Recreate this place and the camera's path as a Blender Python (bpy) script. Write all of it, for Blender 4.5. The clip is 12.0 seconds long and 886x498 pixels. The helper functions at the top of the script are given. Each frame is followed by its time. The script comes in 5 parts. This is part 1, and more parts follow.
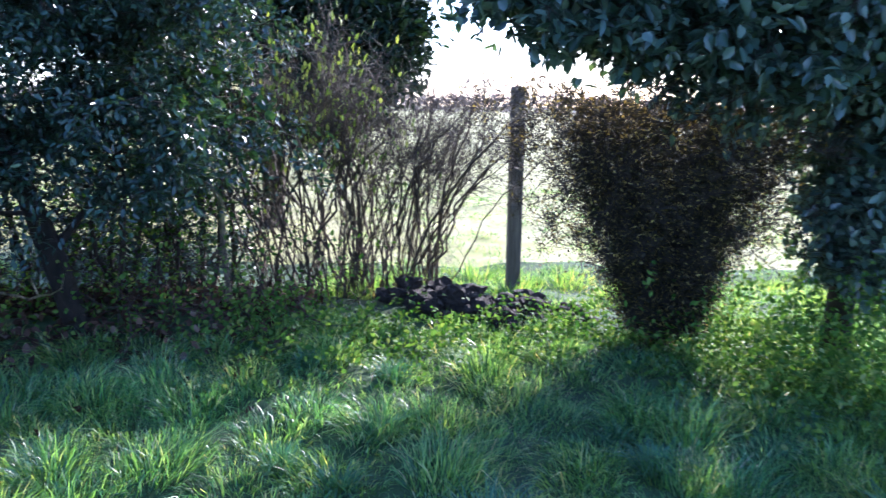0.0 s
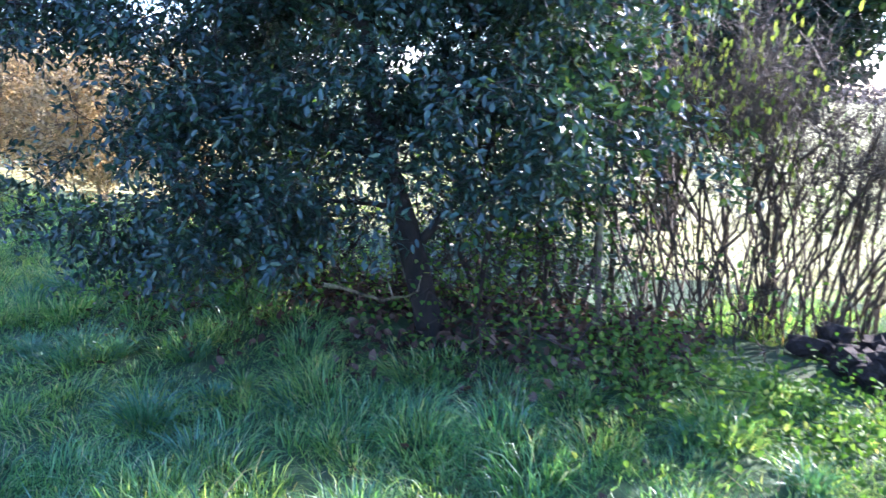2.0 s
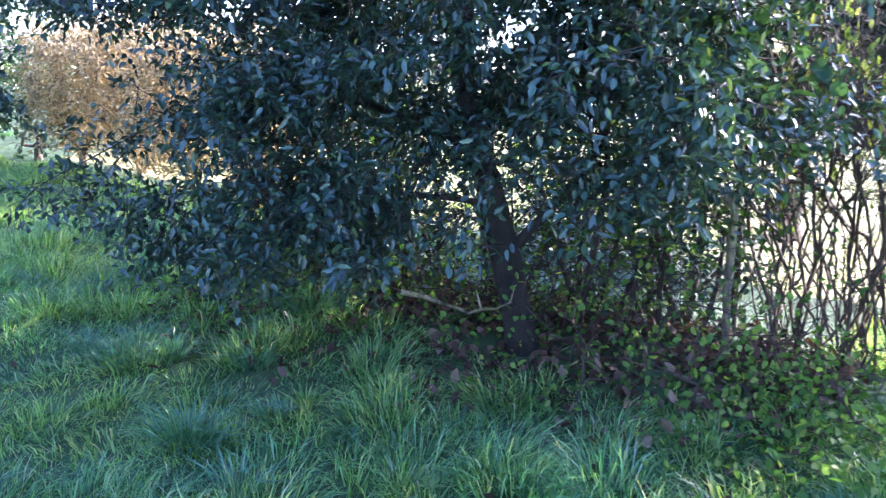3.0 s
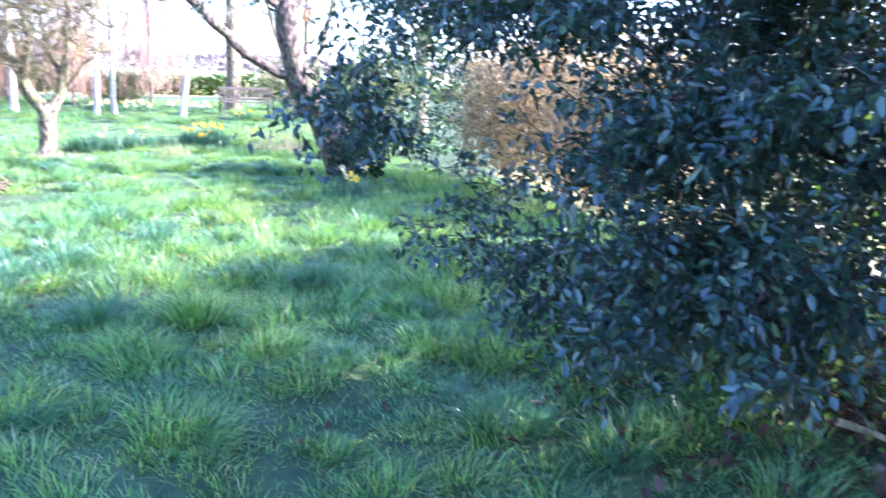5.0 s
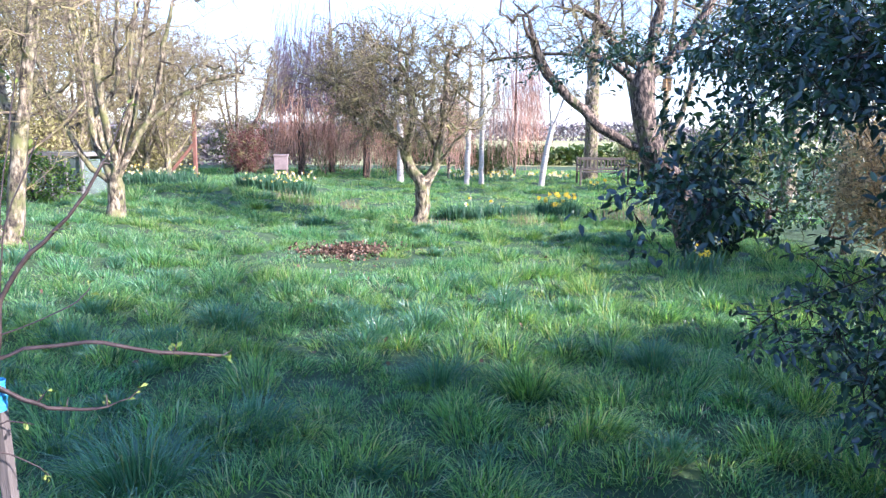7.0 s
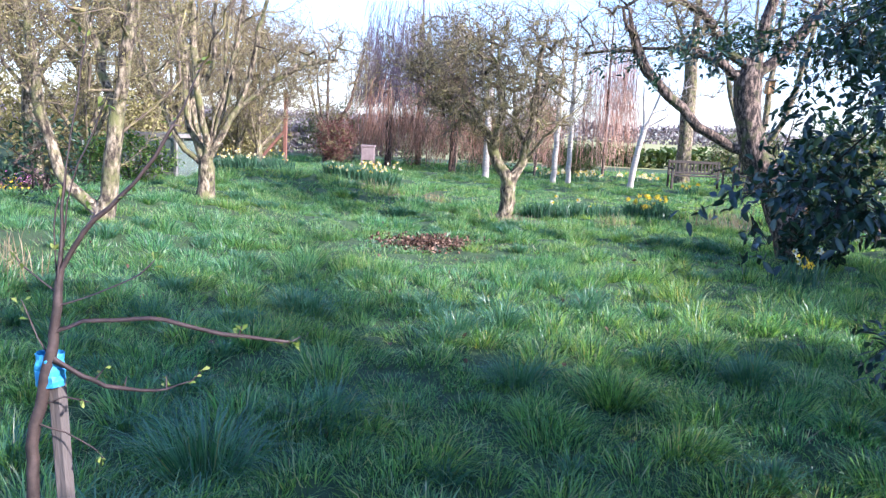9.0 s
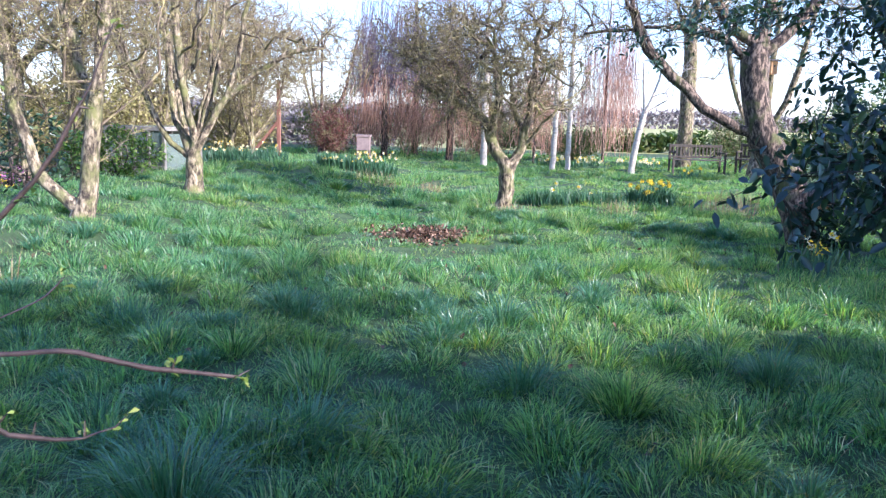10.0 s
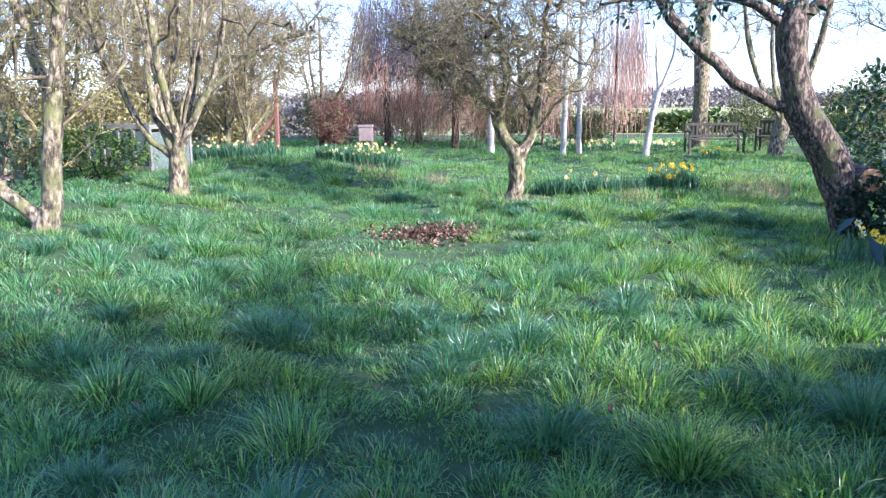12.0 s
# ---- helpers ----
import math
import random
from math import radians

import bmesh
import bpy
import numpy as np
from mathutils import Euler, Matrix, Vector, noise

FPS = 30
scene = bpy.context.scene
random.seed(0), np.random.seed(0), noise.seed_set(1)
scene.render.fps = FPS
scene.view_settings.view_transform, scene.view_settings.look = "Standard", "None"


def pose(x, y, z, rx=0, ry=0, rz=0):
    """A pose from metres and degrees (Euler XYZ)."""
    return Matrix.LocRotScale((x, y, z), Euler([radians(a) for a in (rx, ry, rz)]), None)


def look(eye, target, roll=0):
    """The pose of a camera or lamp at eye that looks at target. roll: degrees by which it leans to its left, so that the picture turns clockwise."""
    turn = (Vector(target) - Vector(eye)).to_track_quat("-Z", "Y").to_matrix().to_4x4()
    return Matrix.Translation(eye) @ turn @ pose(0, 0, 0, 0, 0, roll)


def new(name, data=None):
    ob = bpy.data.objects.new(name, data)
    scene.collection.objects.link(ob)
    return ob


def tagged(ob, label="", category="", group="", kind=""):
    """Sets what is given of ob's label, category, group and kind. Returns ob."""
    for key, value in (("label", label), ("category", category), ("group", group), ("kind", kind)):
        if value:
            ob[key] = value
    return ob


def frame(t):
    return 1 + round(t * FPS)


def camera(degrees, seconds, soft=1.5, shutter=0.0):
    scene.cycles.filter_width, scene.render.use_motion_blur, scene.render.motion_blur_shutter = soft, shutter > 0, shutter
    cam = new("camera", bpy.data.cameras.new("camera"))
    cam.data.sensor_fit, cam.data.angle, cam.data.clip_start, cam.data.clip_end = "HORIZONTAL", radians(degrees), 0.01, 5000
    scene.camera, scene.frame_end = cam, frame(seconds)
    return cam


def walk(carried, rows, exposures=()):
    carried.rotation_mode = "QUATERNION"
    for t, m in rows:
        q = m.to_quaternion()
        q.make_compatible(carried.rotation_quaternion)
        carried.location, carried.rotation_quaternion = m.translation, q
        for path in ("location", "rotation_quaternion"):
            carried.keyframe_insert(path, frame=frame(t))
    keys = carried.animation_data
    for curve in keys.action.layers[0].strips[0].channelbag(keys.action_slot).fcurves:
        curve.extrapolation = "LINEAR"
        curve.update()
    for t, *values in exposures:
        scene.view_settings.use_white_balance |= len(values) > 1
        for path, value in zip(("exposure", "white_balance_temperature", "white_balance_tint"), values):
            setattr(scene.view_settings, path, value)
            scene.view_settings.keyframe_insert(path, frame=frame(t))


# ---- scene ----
EXPOSURES = [(0, 1.75, 4980, 27), (1.5, 2.3, 4980, 29), (2.7, 2.85, 5220, 33), (4.3, 2.95, 4950, 36), (5.3, 3.05, 4950, 36), (6.0, 2.5, 5080, 31), (7.0, 1.85, 5150, 29), (9.5, 1.55, 5150, 28), (12, 1.6, 5050, 25)]
cam = camera(58.68, 12.0, soft=1.3, shutter=0.3)
walk(cam, [
    (0, look((-2.138, -1.528, 1.534), (1.794, -1.645, 0.812), 1.05)),
    (0.5, look((-1.907, -1.624, 1.527), (2.001, -1.221, 0.772), 0.81)),
    (1, look((-1.695, -1.589, 1.535), (2.139, -0.799, 0.712), 0.37)),
    (1.5, look((-1.411, -1.541, 1.505), (2.284, -0.231, 0.709), 0.71)),
    (2, look((-1.116, -1.324, 1.521), (2.394, 0.404, 0.692), 1.94)),
    (2.5, look((-0.828, -1.159, 1.438), (2.567, 0.805, 0.649), 2.41)),
    (2.7, look((-0.740, -1.104, 1.424), (2.620, 0.909, 0.613), 2.47)),
    (4.3, look((-0.192, -0.770, 1.451), (2.324, 2.182, 0.474), 3.48)),
    (4.5, look((-0.177, -0.715, 1.469), (2.177, 2.374, 0.513), 3.13)),
    (5, look((-0.048, -0.570, 1.489), (1.694, 2.924, 0.620), 2.24)),
    (5.5, look((0.028, -0.521, 1.536), (1.102, 3.259, 0.788), 1.44)),
    (6, look((0.054, -0.511, 1.534), (0.603, 3.394, 0.862), 0.21)),
    (6.5, look((0.053, -0.510, 1.535), (0.281, 3.436, 0.917), -0.16)),
    (7, look((0.063, -0.504, 1.539), (0.116, 3.453, 0.960), 0.48)),
    (7.5, look((0.073, -0.502, 1.539), (0.028, 3.458, 0.973), 0.69)),
    (7.7, look((0.074, -0.483, 1.539), (-0.013, 3.475, 0.968), 0.67)),
    (9.3, look((0.028, -0.181, 1.476), (-0.376, 3.751, 0.865), 2.33)),
    (9.5, look((0.028, -0.095, 1.501), (-0.384, 3.836, 0.884), 1.80)),
    (10, look((0.031, 0.092, 1.461), (-0.321, 4.021, 0.800), 1.50)),
    (10.5, look((0.077, 0.346, 1.460), (-0.264, 4.280, 0.825), 1.99)),
    (11, look((0.091, 0.574, 1.482), (-0.343, 4.498, 0.837), 1.72)),
    (11.5, look((0.035, 0.793, 1.466), (-0.370, 4.710, 0.762), 0.80)),
    (12, look((-0.023, 0.991, 1.456), (-0.424, 4.904, 0.730), -0.57)),
], exposures=EXPOSURES)


# ---- light ----
SUN_ELEVATION, SUN_AZIMUTH = radians(25), radians(-30)      # azimuth counted from +x towards +y
to_sun = Vector((math.cos(SUN_ELEVATION) * math.cos(SUN_AZIMUTH), math.cos(SUN_ELEVATION) * math.sin(SUN_AZIMUTH), math.sin(SUN_ELEVATION)))
world = bpy.data.worlds.new("sky")
scene.world = world
world.use_nodes = True
wn = world.node_tree
sky = wn.nodes.new("ShaderNodeTexSky")
sky.sky_type, sky.sun_disc = "NISHITA", False
sky.sun_elevation, sky.sun_rotation = SUN_ELEVATION, radians(90) - SUN_AZIMUTH
sky.air_density, sky.dust_density, sky.ozone_density = 1.0, 0.8, 2.2
wn.nodes["Background"].inputs["Strength"].default_value = 0.148
wn.links.new(sky.outputs[0], wn.nodes["Background"].inputs["Color"])
sun = new("sun", bpy.data.lights.new("sun", "SUN"))
sun.data.energy, sun.data.angle, sun.data.color = 5.0, radians(0.53), (1.0, 0.87, 0.64)
sun.matrix_world = look(to_sun * 60, (0, 0, 0))


# ---- materials ----
def nodes_of(name):
    mat = bpy.data.materials.new(name)
    mat.use_nodes = True
    t = mat.node_tree
    return mat, t, t.nodes["Principled BSDF"]


def ramp(t, stops, fac):
    n = t.nodes.new("ShaderNodeValToRGB")
    e = n.color_ramp.elements
    while len(e) < len(stops):
        e.new(0.5)
    for k, (p, c) in zip(e, stops):
        k.position, k.color = p, (*c, 1)
    t.links.new(fac, n.inputs[0])
    return n.outputs[0]


def noise_fac(t, scale, detail=4.0, rough=0.6, stretch=None):
    n = t.nodes.new("ShaderNodeTexNoise")
    n.inputs["Scale"].default_value, n.inputs["Detail"].default_value, n.inputs["Roughness"].default_value = scale, detail, rough
    co = t.nodes.new("ShaderNodeTexCoord").outputs["Object"]
    if stretch:
        m = t.nodes.new("ShaderNodeMapping")
        m.inputs["Scale"].default_value = stretch
        t.links.new(co, m.inputs[0])
        co = m.outputs[0]
    t.links.new(co, n.inputs["Vector"])
    return n.outputs["Fac"]


def mixed(t, fac, a, b, mode="MIX"):
    n = t.nodes.new("ShaderNodeMix")
    n.data_type, n.blend_type = "RGBA", mode
    for sock, v in ((n.inputs[0], fac), (n.inputs[6], a), (n.inputs[7], b)):
        if isinstance(v, (int, float)):
            sock.default_value = v
        elif isinstance(v, tuple):
            sock.default_value = (*v, 1)
        else:
            t.links.new(v, sock)
    return n.outputs[2]


def leaf_material(name, stops, gloss=0.45, through_light=0.35, tint=(1.3, 1.5, 0.5), patches=None, specular=0.5):
    """A thin leaf: colour varied from leaf to leaf, light showing through it."""
    mat, t, b = nodes_of(name)
    g = t.nodes.new("ShaderNodeNewGeometry")
    col = ramp(t, stops, g.outputs["Random Per Island"])
    if patches:
        scale, dark = patches
        f = ramp(t, [(0.35, (0, 0, 0)), (0.68, (1, 1, 1))], noise_fac(t, scale))
        col = mixed(t, f, col, mixed(t, 1.0, col, dark, "MULTIPLY"))
    t.links.new(col, b.inputs["Base Color"])
    b.inputs["Roughness"].default_value = gloss
    b.inputs["Specular IOR Level"].default_value = specular
    tr = t.nodes.new("ShaderNodeBsdfTranslucent")
    t.links.new(mixed(t, 1.0, col, tint, "MULTIPLY"), tr.inputs[0])
    m = t.nodes.new("ShaderNodeMixShader")
    m.inputs[0].default_value = through_light
    t.links.new(b.outputs[0], m.inputs[1])
    t.links.new(tr.outputs[0], m.inputs[2])
    t.links.new(m.outputs[0], t.nodes["Material Output"].inputs[0])
    return mat


def solid_material(name, stops, scale, rough=0.85, bump=0.4, stretch=None, second=None, bump_scale=None, metal=0.0):
    """An opaque surface: colour by noise at one scale, a second stain colour at another, relief."""
    mat, t, b = nodes_of(name)
    col = ramp(t, stops, noise_fac(t, scale, 5.0, 0.65, stretch))
    if second:
        s_scale, s_col, lo, hi = second
        col = mixed(t, ramp(t, [(lo, (0, 0, 0)), (hi, (1, 1, 1))], noise_fac(t, s_scale)), col, s_col)
    t.links.new(col, b.inputs["Base Color"])
    b.inputs["Roughness"].default_value, b.inputs["Metallic"].default_value = rough, metal
    if bump:
        n = t.nodes.new("ShaderNodeBump")
        n.inputs["Strength"].default_value, n.inputs["Distance"].default_value = bump, 0.02
        t.links.new(noise_fac(t, bump_scale or scale * 2.5, 5.0, 0.7, stretch), n.inputs["Height"])
        t.links.new(n.outputs[0], b.inputs["Normal"])
    return mat


M_GROUND = solid_material("turf_soil", [(0.3, (0.022, 0.045, 0.014)), (0.5, (0.04, 0.08, 0.024)), (0.7, (0.075, 0.125, 0.04))], 6.0, 0.95, 0.8,
                          second=(2.2, (0.06, 0.05, 0.03), 0.6, 0.75), bump_scale=40)
M_GRASS = leaf_material("grass_blade", [(0.0, (0.018, 0.055, 0.028)), (0.35, (0.075, 0.18, 0.068)), (0.75, (0.21, 0.38, 0.125)), (0.93, (0.3, 0.4, 0.18)), (1.0, (0.45, 0.4, 0.26))],
                        0.36, 0.5, (2.7, 2.1, 0.5), (0.9, (0.62, 0.9, 1.4)), specular=0.62)
M_TUSSOCK = leaf_material("tussock_blade", [(0.0, (0.04, 0.12, 0.07)), (0.6, (0.085, 0.21, 0.125)), (0.95, (0.16, 0.3, 0.17)), (1.0, (0.24, 0.22, 0.12))], 0.34, 0.38, (1.4, 1.5, 0.5), specular=0.7)
M_STRAW = leaf_material("dry_grass", [(0.0, (0.25, 0.18, 0.09)), (0.6, (0.36, 0.28, 0.15)), (1.0, (0.45, 0.38, 0.24))], 0.7, 0.3, (1.1, 1.0, 0.8))
M_HOLLY = leaf_material("holly_leaf", [(0.0, (0.012, 0.03, 0.024)), (0.5, (0.022, 0.052, 0.038)), (0.92, (0.045, 0.09, 0.06)), (1.0, (0.09, 0.13, 0.05))], 0.32, 0.14, (1.8, 1.9, 0.35), specular=0.6)
M_DARK = leaf_material("yew_leaf", [(0.0, (0.008, 0.02, 0.012)), (0.6, (0.015, 0.035, 0.018)), (1.0, (0.03, 0.06, 0.025))], 0.6, 0.1, specular=0.25)
M_LAUREL = leaf_material("laurel_leaf", [(0.0, (0.02, 0.045, 0.025)), (0.6, (0.035, 0.075, 0.035)), (0.9, (0.06, 0.11, 0.055)), (1.0, (0.2, 0.22, 0.08))], 0.34, 0.24, (1.3, 1.5, 0.4), specular=0.5)
# Raised blue-grey base: sky light on the overhanging leaves is painted in.
M_SKYLIT = leaf_material("skylit_laurel_leaf", [(0.0, (0.03, 0.06, 0.05)), (0.7, (0.075, 0.125, 0.1)), (1.0, (0.17, 0.23, 0.17))], 0.3, 0.2, (1.6, 1.8, 0.5), specular=0.8)
M_BROAD = leaf_material("elder_leaf", [(0.0, (0.035, 0.08, 0.04)), (0.7, (0.06, 0.12, 0.06)), (1.0, (0.1, 0.17, 0.08))], 0.6, 0.2, specular=0.2)
M_BUD = leaf_material("young_leaf", [(0.0, (0.09, 0.15, 0.03)), (0.6, (0.17, 0.24, 0.05)), (1.0, (0.3, 0.34, 0.09))], 0.5, 0.4, (1.3, 1.3, 0.5))
M_WEED = leaf_material("nettle_leaf", [(0.0, (0.04, 0.10, 0.02)), (0.5, (0.08, 0.16, 0.03)), (0.9, (0.15, 0.23, 0.05)), (1.0, (0.25, 0.28, 0.1))], 0.65, 0.42, (1.3, 1.4, 0.5), specular=0.25)
# Dead leaf tone lowered for the shade under the holly.
M_LITTER = leaf_material("shaded_dead_leaf", [(0.0, (0.03, 0.018, 0.012)), (0.5, (0.07, 0.042, 0.028)), (0.85, (0.13, 0.085, 0.057)), (1.0, (0.22, 0.16, 0.12))], 0.8, 0.15, (1.2, 1.0, 0.7), specular=0.2)
# The same dead leaf, brightened for the sun on the open lawn.
M_PATCH = leaf_material("sunlit_fallen_leaf", [(0.0, (0.045, 0.026, 0.018)), (0.5, (0.13, 0.078, 0.052)), (0.85, (0.24, 0.155, 0.1)), (1.0, (0.36, 0.27, 0.2))], 0.8, 0.15, (1.2, 1.0, 0.7), specular=0.2)
M_BEECH = leaf_material("russet_leaf", [(0.0, (0.26, 0.2, 0.1)), (0.5, (0.45, 0.37, 0.21)), (1.0, (0.62, 0.54, 0.36))], 0.7, 0.58, (1.2, 1.05, 0.75))
# Gold of lichen and of sunlight on bare twigs, both put into the colour.
M_GOLD = leaf_material("lichen_sunlit_leaf", [(0.0, (0.16, 0.15, 0.05)), (0.6, (0.27, 0.25, 0.09)), (1.0, (0.4, 0.36, 0.16))], 0.75, 0.3, (1.1, 1.05, 0.6))
M_RUSSET_TWIG = leaf_material("weeping_twig", [(0.0, (0.14, 0.075, 0.055)), (0.5, (0.34, 0.19, 0.13)), (1.0, (0.62, 0.4, 0.26))], 0.7, 0.3, (1.1, 0.9, 0.8))
M_PINK_TWIG = leaf_material("pink_twig", [(0.0, (0.42, 0.24, 0.17)), (0.6, (0.62, 0.4, 0.3)), (1.0, (0.75, 0.55, 0.42))], 0.7, 0.35, (1.0, 0.9, 0.8))
M_PURPLE_TWIG = leaf_material("birch_twig", [(0.0, (0.07, 0.055, 0.075)), (0.6, (0.15, 0.115, 0.14)), (1.0, (0.27, 0.21, 0.23))], 0.7, 0.2, (1.0, 0.9, 1.0))
M_LEAFDAFF = leaf_material("narcissus_leaf", [(0.0, (0.03, 0.09, 0.05)), (0.6, (0.06, 0.14, 0.08)), (1.0, (0.1, 0.2, 0.1))], 0.4, 0.3, (1.2, 1.4, 0.6))
M_YELLOW = leaf_material("daffodil_yellow", [(0.0, (0.75, 0.5, 0.02)), (1.0, (0.85, 0.68, 0.05))], 0.55, 0.35, (1.0, 1.0, 0.6))
M_CREAM = leaf_material("narcissus_cream", [(0.0, (0.75, 0.7, 0.42)), (1.0, (0.85, 0.83, 0.66))], 0.55, 0.35, (1.0, 1.0, 0.8))
M_PINK = leaf_material("heather_pink", [(0.0, (0.45, 0.12, 0.3)), (1.0, (0.6, 0.28, 0.45))], 0.6, 0.3, (1.0, 0.9, 1.0))
M_REDLEAF = leaf_material("copper_leaf", [(0.0, (0.09, 0.03, 0.03)), (1.0, (0.2, 0.07, 0.06))], 0.6, 0.3, (1.2, 0.8, 0.8))
M_HEDGE = leaf_material("hedge_leaf", [(0.0, (0.04, 0.08, 0.02)), (0.6, (0.09, 0.13, 0.035)), (1.0, (0.17, 0.18, 0.07))], 0.6, 0.3)
# Dark stops carry the backlit silhouette, the gold stop its sunlit twig ends.
M_DULL = leaf_material("silhouette_bush_leaf", [(0.0, (0.03, 0.03, 0.012)), (0.7, (0.06, 0.05, 0.02)), (1.0, (0.42, 0.34, 0.1))], 0.7, 0.35, (1.3, 1.1, 0.5))
# Pale greys hold the haze of distance in the twig colour.
M_FARWOOD = leaf_material("hazy_far_twig", [(0.0, (0.2, 0.17, 0.17)), (0.6, (0.32, 0.28, 0.28)), (1.0, (0.45, 0.41, 0.39))], 0.9, 0.5, (1.0, 1.0, 1.0))
M_BARK = solid_material("brown_bark", [(0.4, (0.018, 0.013, 0.01)), (0.5, (0.08, 0.056, 0.04)), (0.6, (0.27, 0.2, 0.145))], 30, 0.9, 1.0, (1, 1, 0.4), (4, (0.09, 0.1, 0.03), 0.55, 0.68))
# The cream stop paints sunlight on the trunks; the yellow-green is lichen.
M_BARKPALE = solid_material("lichened_sunlit_bark", [(0.4, (0.035, 0.025, 0.018)), (0.5, (0.15, 0.12, 0.075)), (0.62, (0.42, 0.34, 0.23))], 22, 0.9, 1.0, (1, 1, 0.4), (5, (0.17, 0.17, 0.06), 0.48, 0.66))
# Yellow patches: some lichen, plus golden sunlight on the crowns painted in.
M_TWIG = solid_material("grey_sunlit_twig", [(0.3, (0.06, 0.045, 0.03)), (0.7, (0.22, 0.17, 0.115))], 20, 0.85, 0.2, None, (5, (0.29, 0.25, 0.1), 0.46, 0.62))
# Darkened to carry the shade that hedge stems and twigs stand in.
M_DARKTWIG = solid_material("shade_dark_twig", [(0.3, (0.014, 0.01, 0.007)), (0.7, (0.05, 0.034, 0.022))], 20, 0.85, 0.2)
M_SHRUBTWIG = solid_material("brown_twig", [(0.3, (0.028, 0.019, 0.012)), (0.7, (0.1, 0.07, 0.042))], 20, 0.7, 0.2)
# Near-black: the trunk's shade under its boughs is put into the bark colour.
M_HOLLYBARK = solid_material("shade_dark_bark", [(0.3, (0.006, 0.005, 0.004)), (0.7, (0.028, 0.02, 0.014))], 18, 0.9, 0.8, (1, 1, 0.4))
M_BIRCH = solid_material("birch_bark", [(0.3, (0.14, 0.11, 0.085)), (0.42, (0.42, 0.36, 0.29)), (0.7, (0.6, 0.54, 0.45))], 9, 0.7, 0.3, (1, 1, 3))
M_WEATHERED = solid_material("weathered_timber", [(0.3, (0.07, 0.055, 0.04)), (0.7, (0.2, 0.165, 0.13))], 18, 0.85, 0.5, (1, 1, 0.12))
M_BENCH = solid_material("bench_oak", [(0.3, (0.025, 0.02, 0.016)), (0.7, (0.08, 0.065, 0.05))], 18, 0.8, 0.4, (1, 1, 0.12))
M_REDWOOD = solid_material("red_brown_timber", [(0.3, (0.13, 0.055, 0.04)), (0.7, (0.26, 0.12, 0.085))], 14, 0.8, 0.4, (1, 1, 0.15))
M_CUT = solid_material("sawn_wood", [(0.3, (0.4, 0.2, 0.08)), (0.7, (0.62, 0.36, 0.17))], 22, 0.8, 0.4)
M_GREYPAINT = solid_material("faded_paint", [(0.3, (0.13, 0.12, 0.105)), (0.7, (0.27, 0.25, 0.22))], 9, 0.7, 0.3, None, (3, (0.18, 0.18, 0.13), 0.5, 0.7))
M_PINKPAINT = solid_material("weathered_cedar", [(0.3, (0.15, 0.11, 0.105)), (0.7, (0.25, 0.19, 0.18))], 9, 0.7, 0.3)
M_STONE = solid_material("mossy_stone", [(0.3, (0.012, 0.009, 0.007)), (0.7, (0.06, 0.042, 0.03))], 30, 0.95, 0.9)
M_BLUE = solid_material("blue_plastic", [(0.3, (0.03, 0.2, 0.42)), (0.7, (0.07, 0.34, 0.6))], 12, 0.35, 0.4)
M_STAKE = solid_material("stake_wood", [(0.3, (0.07, 0.058, 0.052)), (0.7, (0.17, 0.145, 0.13))], 14, 0.85, 0.5, (1, 1, 0.12))
M_SAPLING = solid_material("sapling_bark", [(0.3, (0.022, 0.015, 0.013)), (0.7, (0.085, 0.058, 0.05))], 25, 0.6, 0.3)
M_BLACK = solid_material("hole_black", [(0.3, (0.012, 0.012, 0.014)), (0.7, (0.04, 0.04, 0.045))], 20, 0.5, 0.3)
# Paler than dry turf: the glow of backlit grass is put into the colour.
M_FIELD = solid_material("field_turf_with_glow", [(0.3, (0.27, 0.26, 0.09)), (0.7, (0.4, 0.38, 0.17))], 0.6, 0.95, 0.5, None, (4.0, (0.3, 0.3, 0.08), 0.45, 0.6))


def glass_material():
    mat, t, b = nodes_of("greenhouse_glass")
    b.inputs["Base Color"].default_value = (0.28, 0.35, 0.31, 1)
    b.inputs["Roughness"].default_value = 0.1
    b.inputs["Transmission Weight"].default_value = 0.6
    b.inputs["IOR"].default_value = 1.45
    return mat


M_GLASS = glass_material()


# ---- mesh tools ----
def link_mesh(name, verts, faces, mat, parent=None, label="", smooth=False, at=None):
    """verts: (n, 3); faces: list of integer arrays (m, k), each with faces of k corners."""
    me = bpy.data.meshes.new(name)
    verts = np.asarray(verts, np.float32)
    me.vertices.add(len(verts))
    me.vertices.foreach_set("co", verts.ravel())
    faces = [np.asarray(f, np.int32) for f in faces if len(f)]
    corners = np.concatenate([f.ravel() for f in faces])
    sizes = np.concatenate([np.full(len(f), f.shape[1], np.int32) for f in faces])
    me.loops.add(len(corners))
    me.loops.foreach_set("vertex_index", corners)
    me.polygons.add(len(sizes))
    me.polygons.foreach_set("loop_start", np.concatenate([[0], np.cumsum(sizes)[:-1]]).astype(np.int32))
    if smooth:
        me.polygons.foreach_set("use_smooth", np.ones(len(sizes), bool))
    me.update(calc_edges=True)
    me.validate()
    me.materials.append(mat)
    ob = new(name, me)
    if parent is not None:
        ob.parent = parent
    if at is not None:
        ob.matrix_basis = at
    if label:
        tagged(ob, label)
    return ob


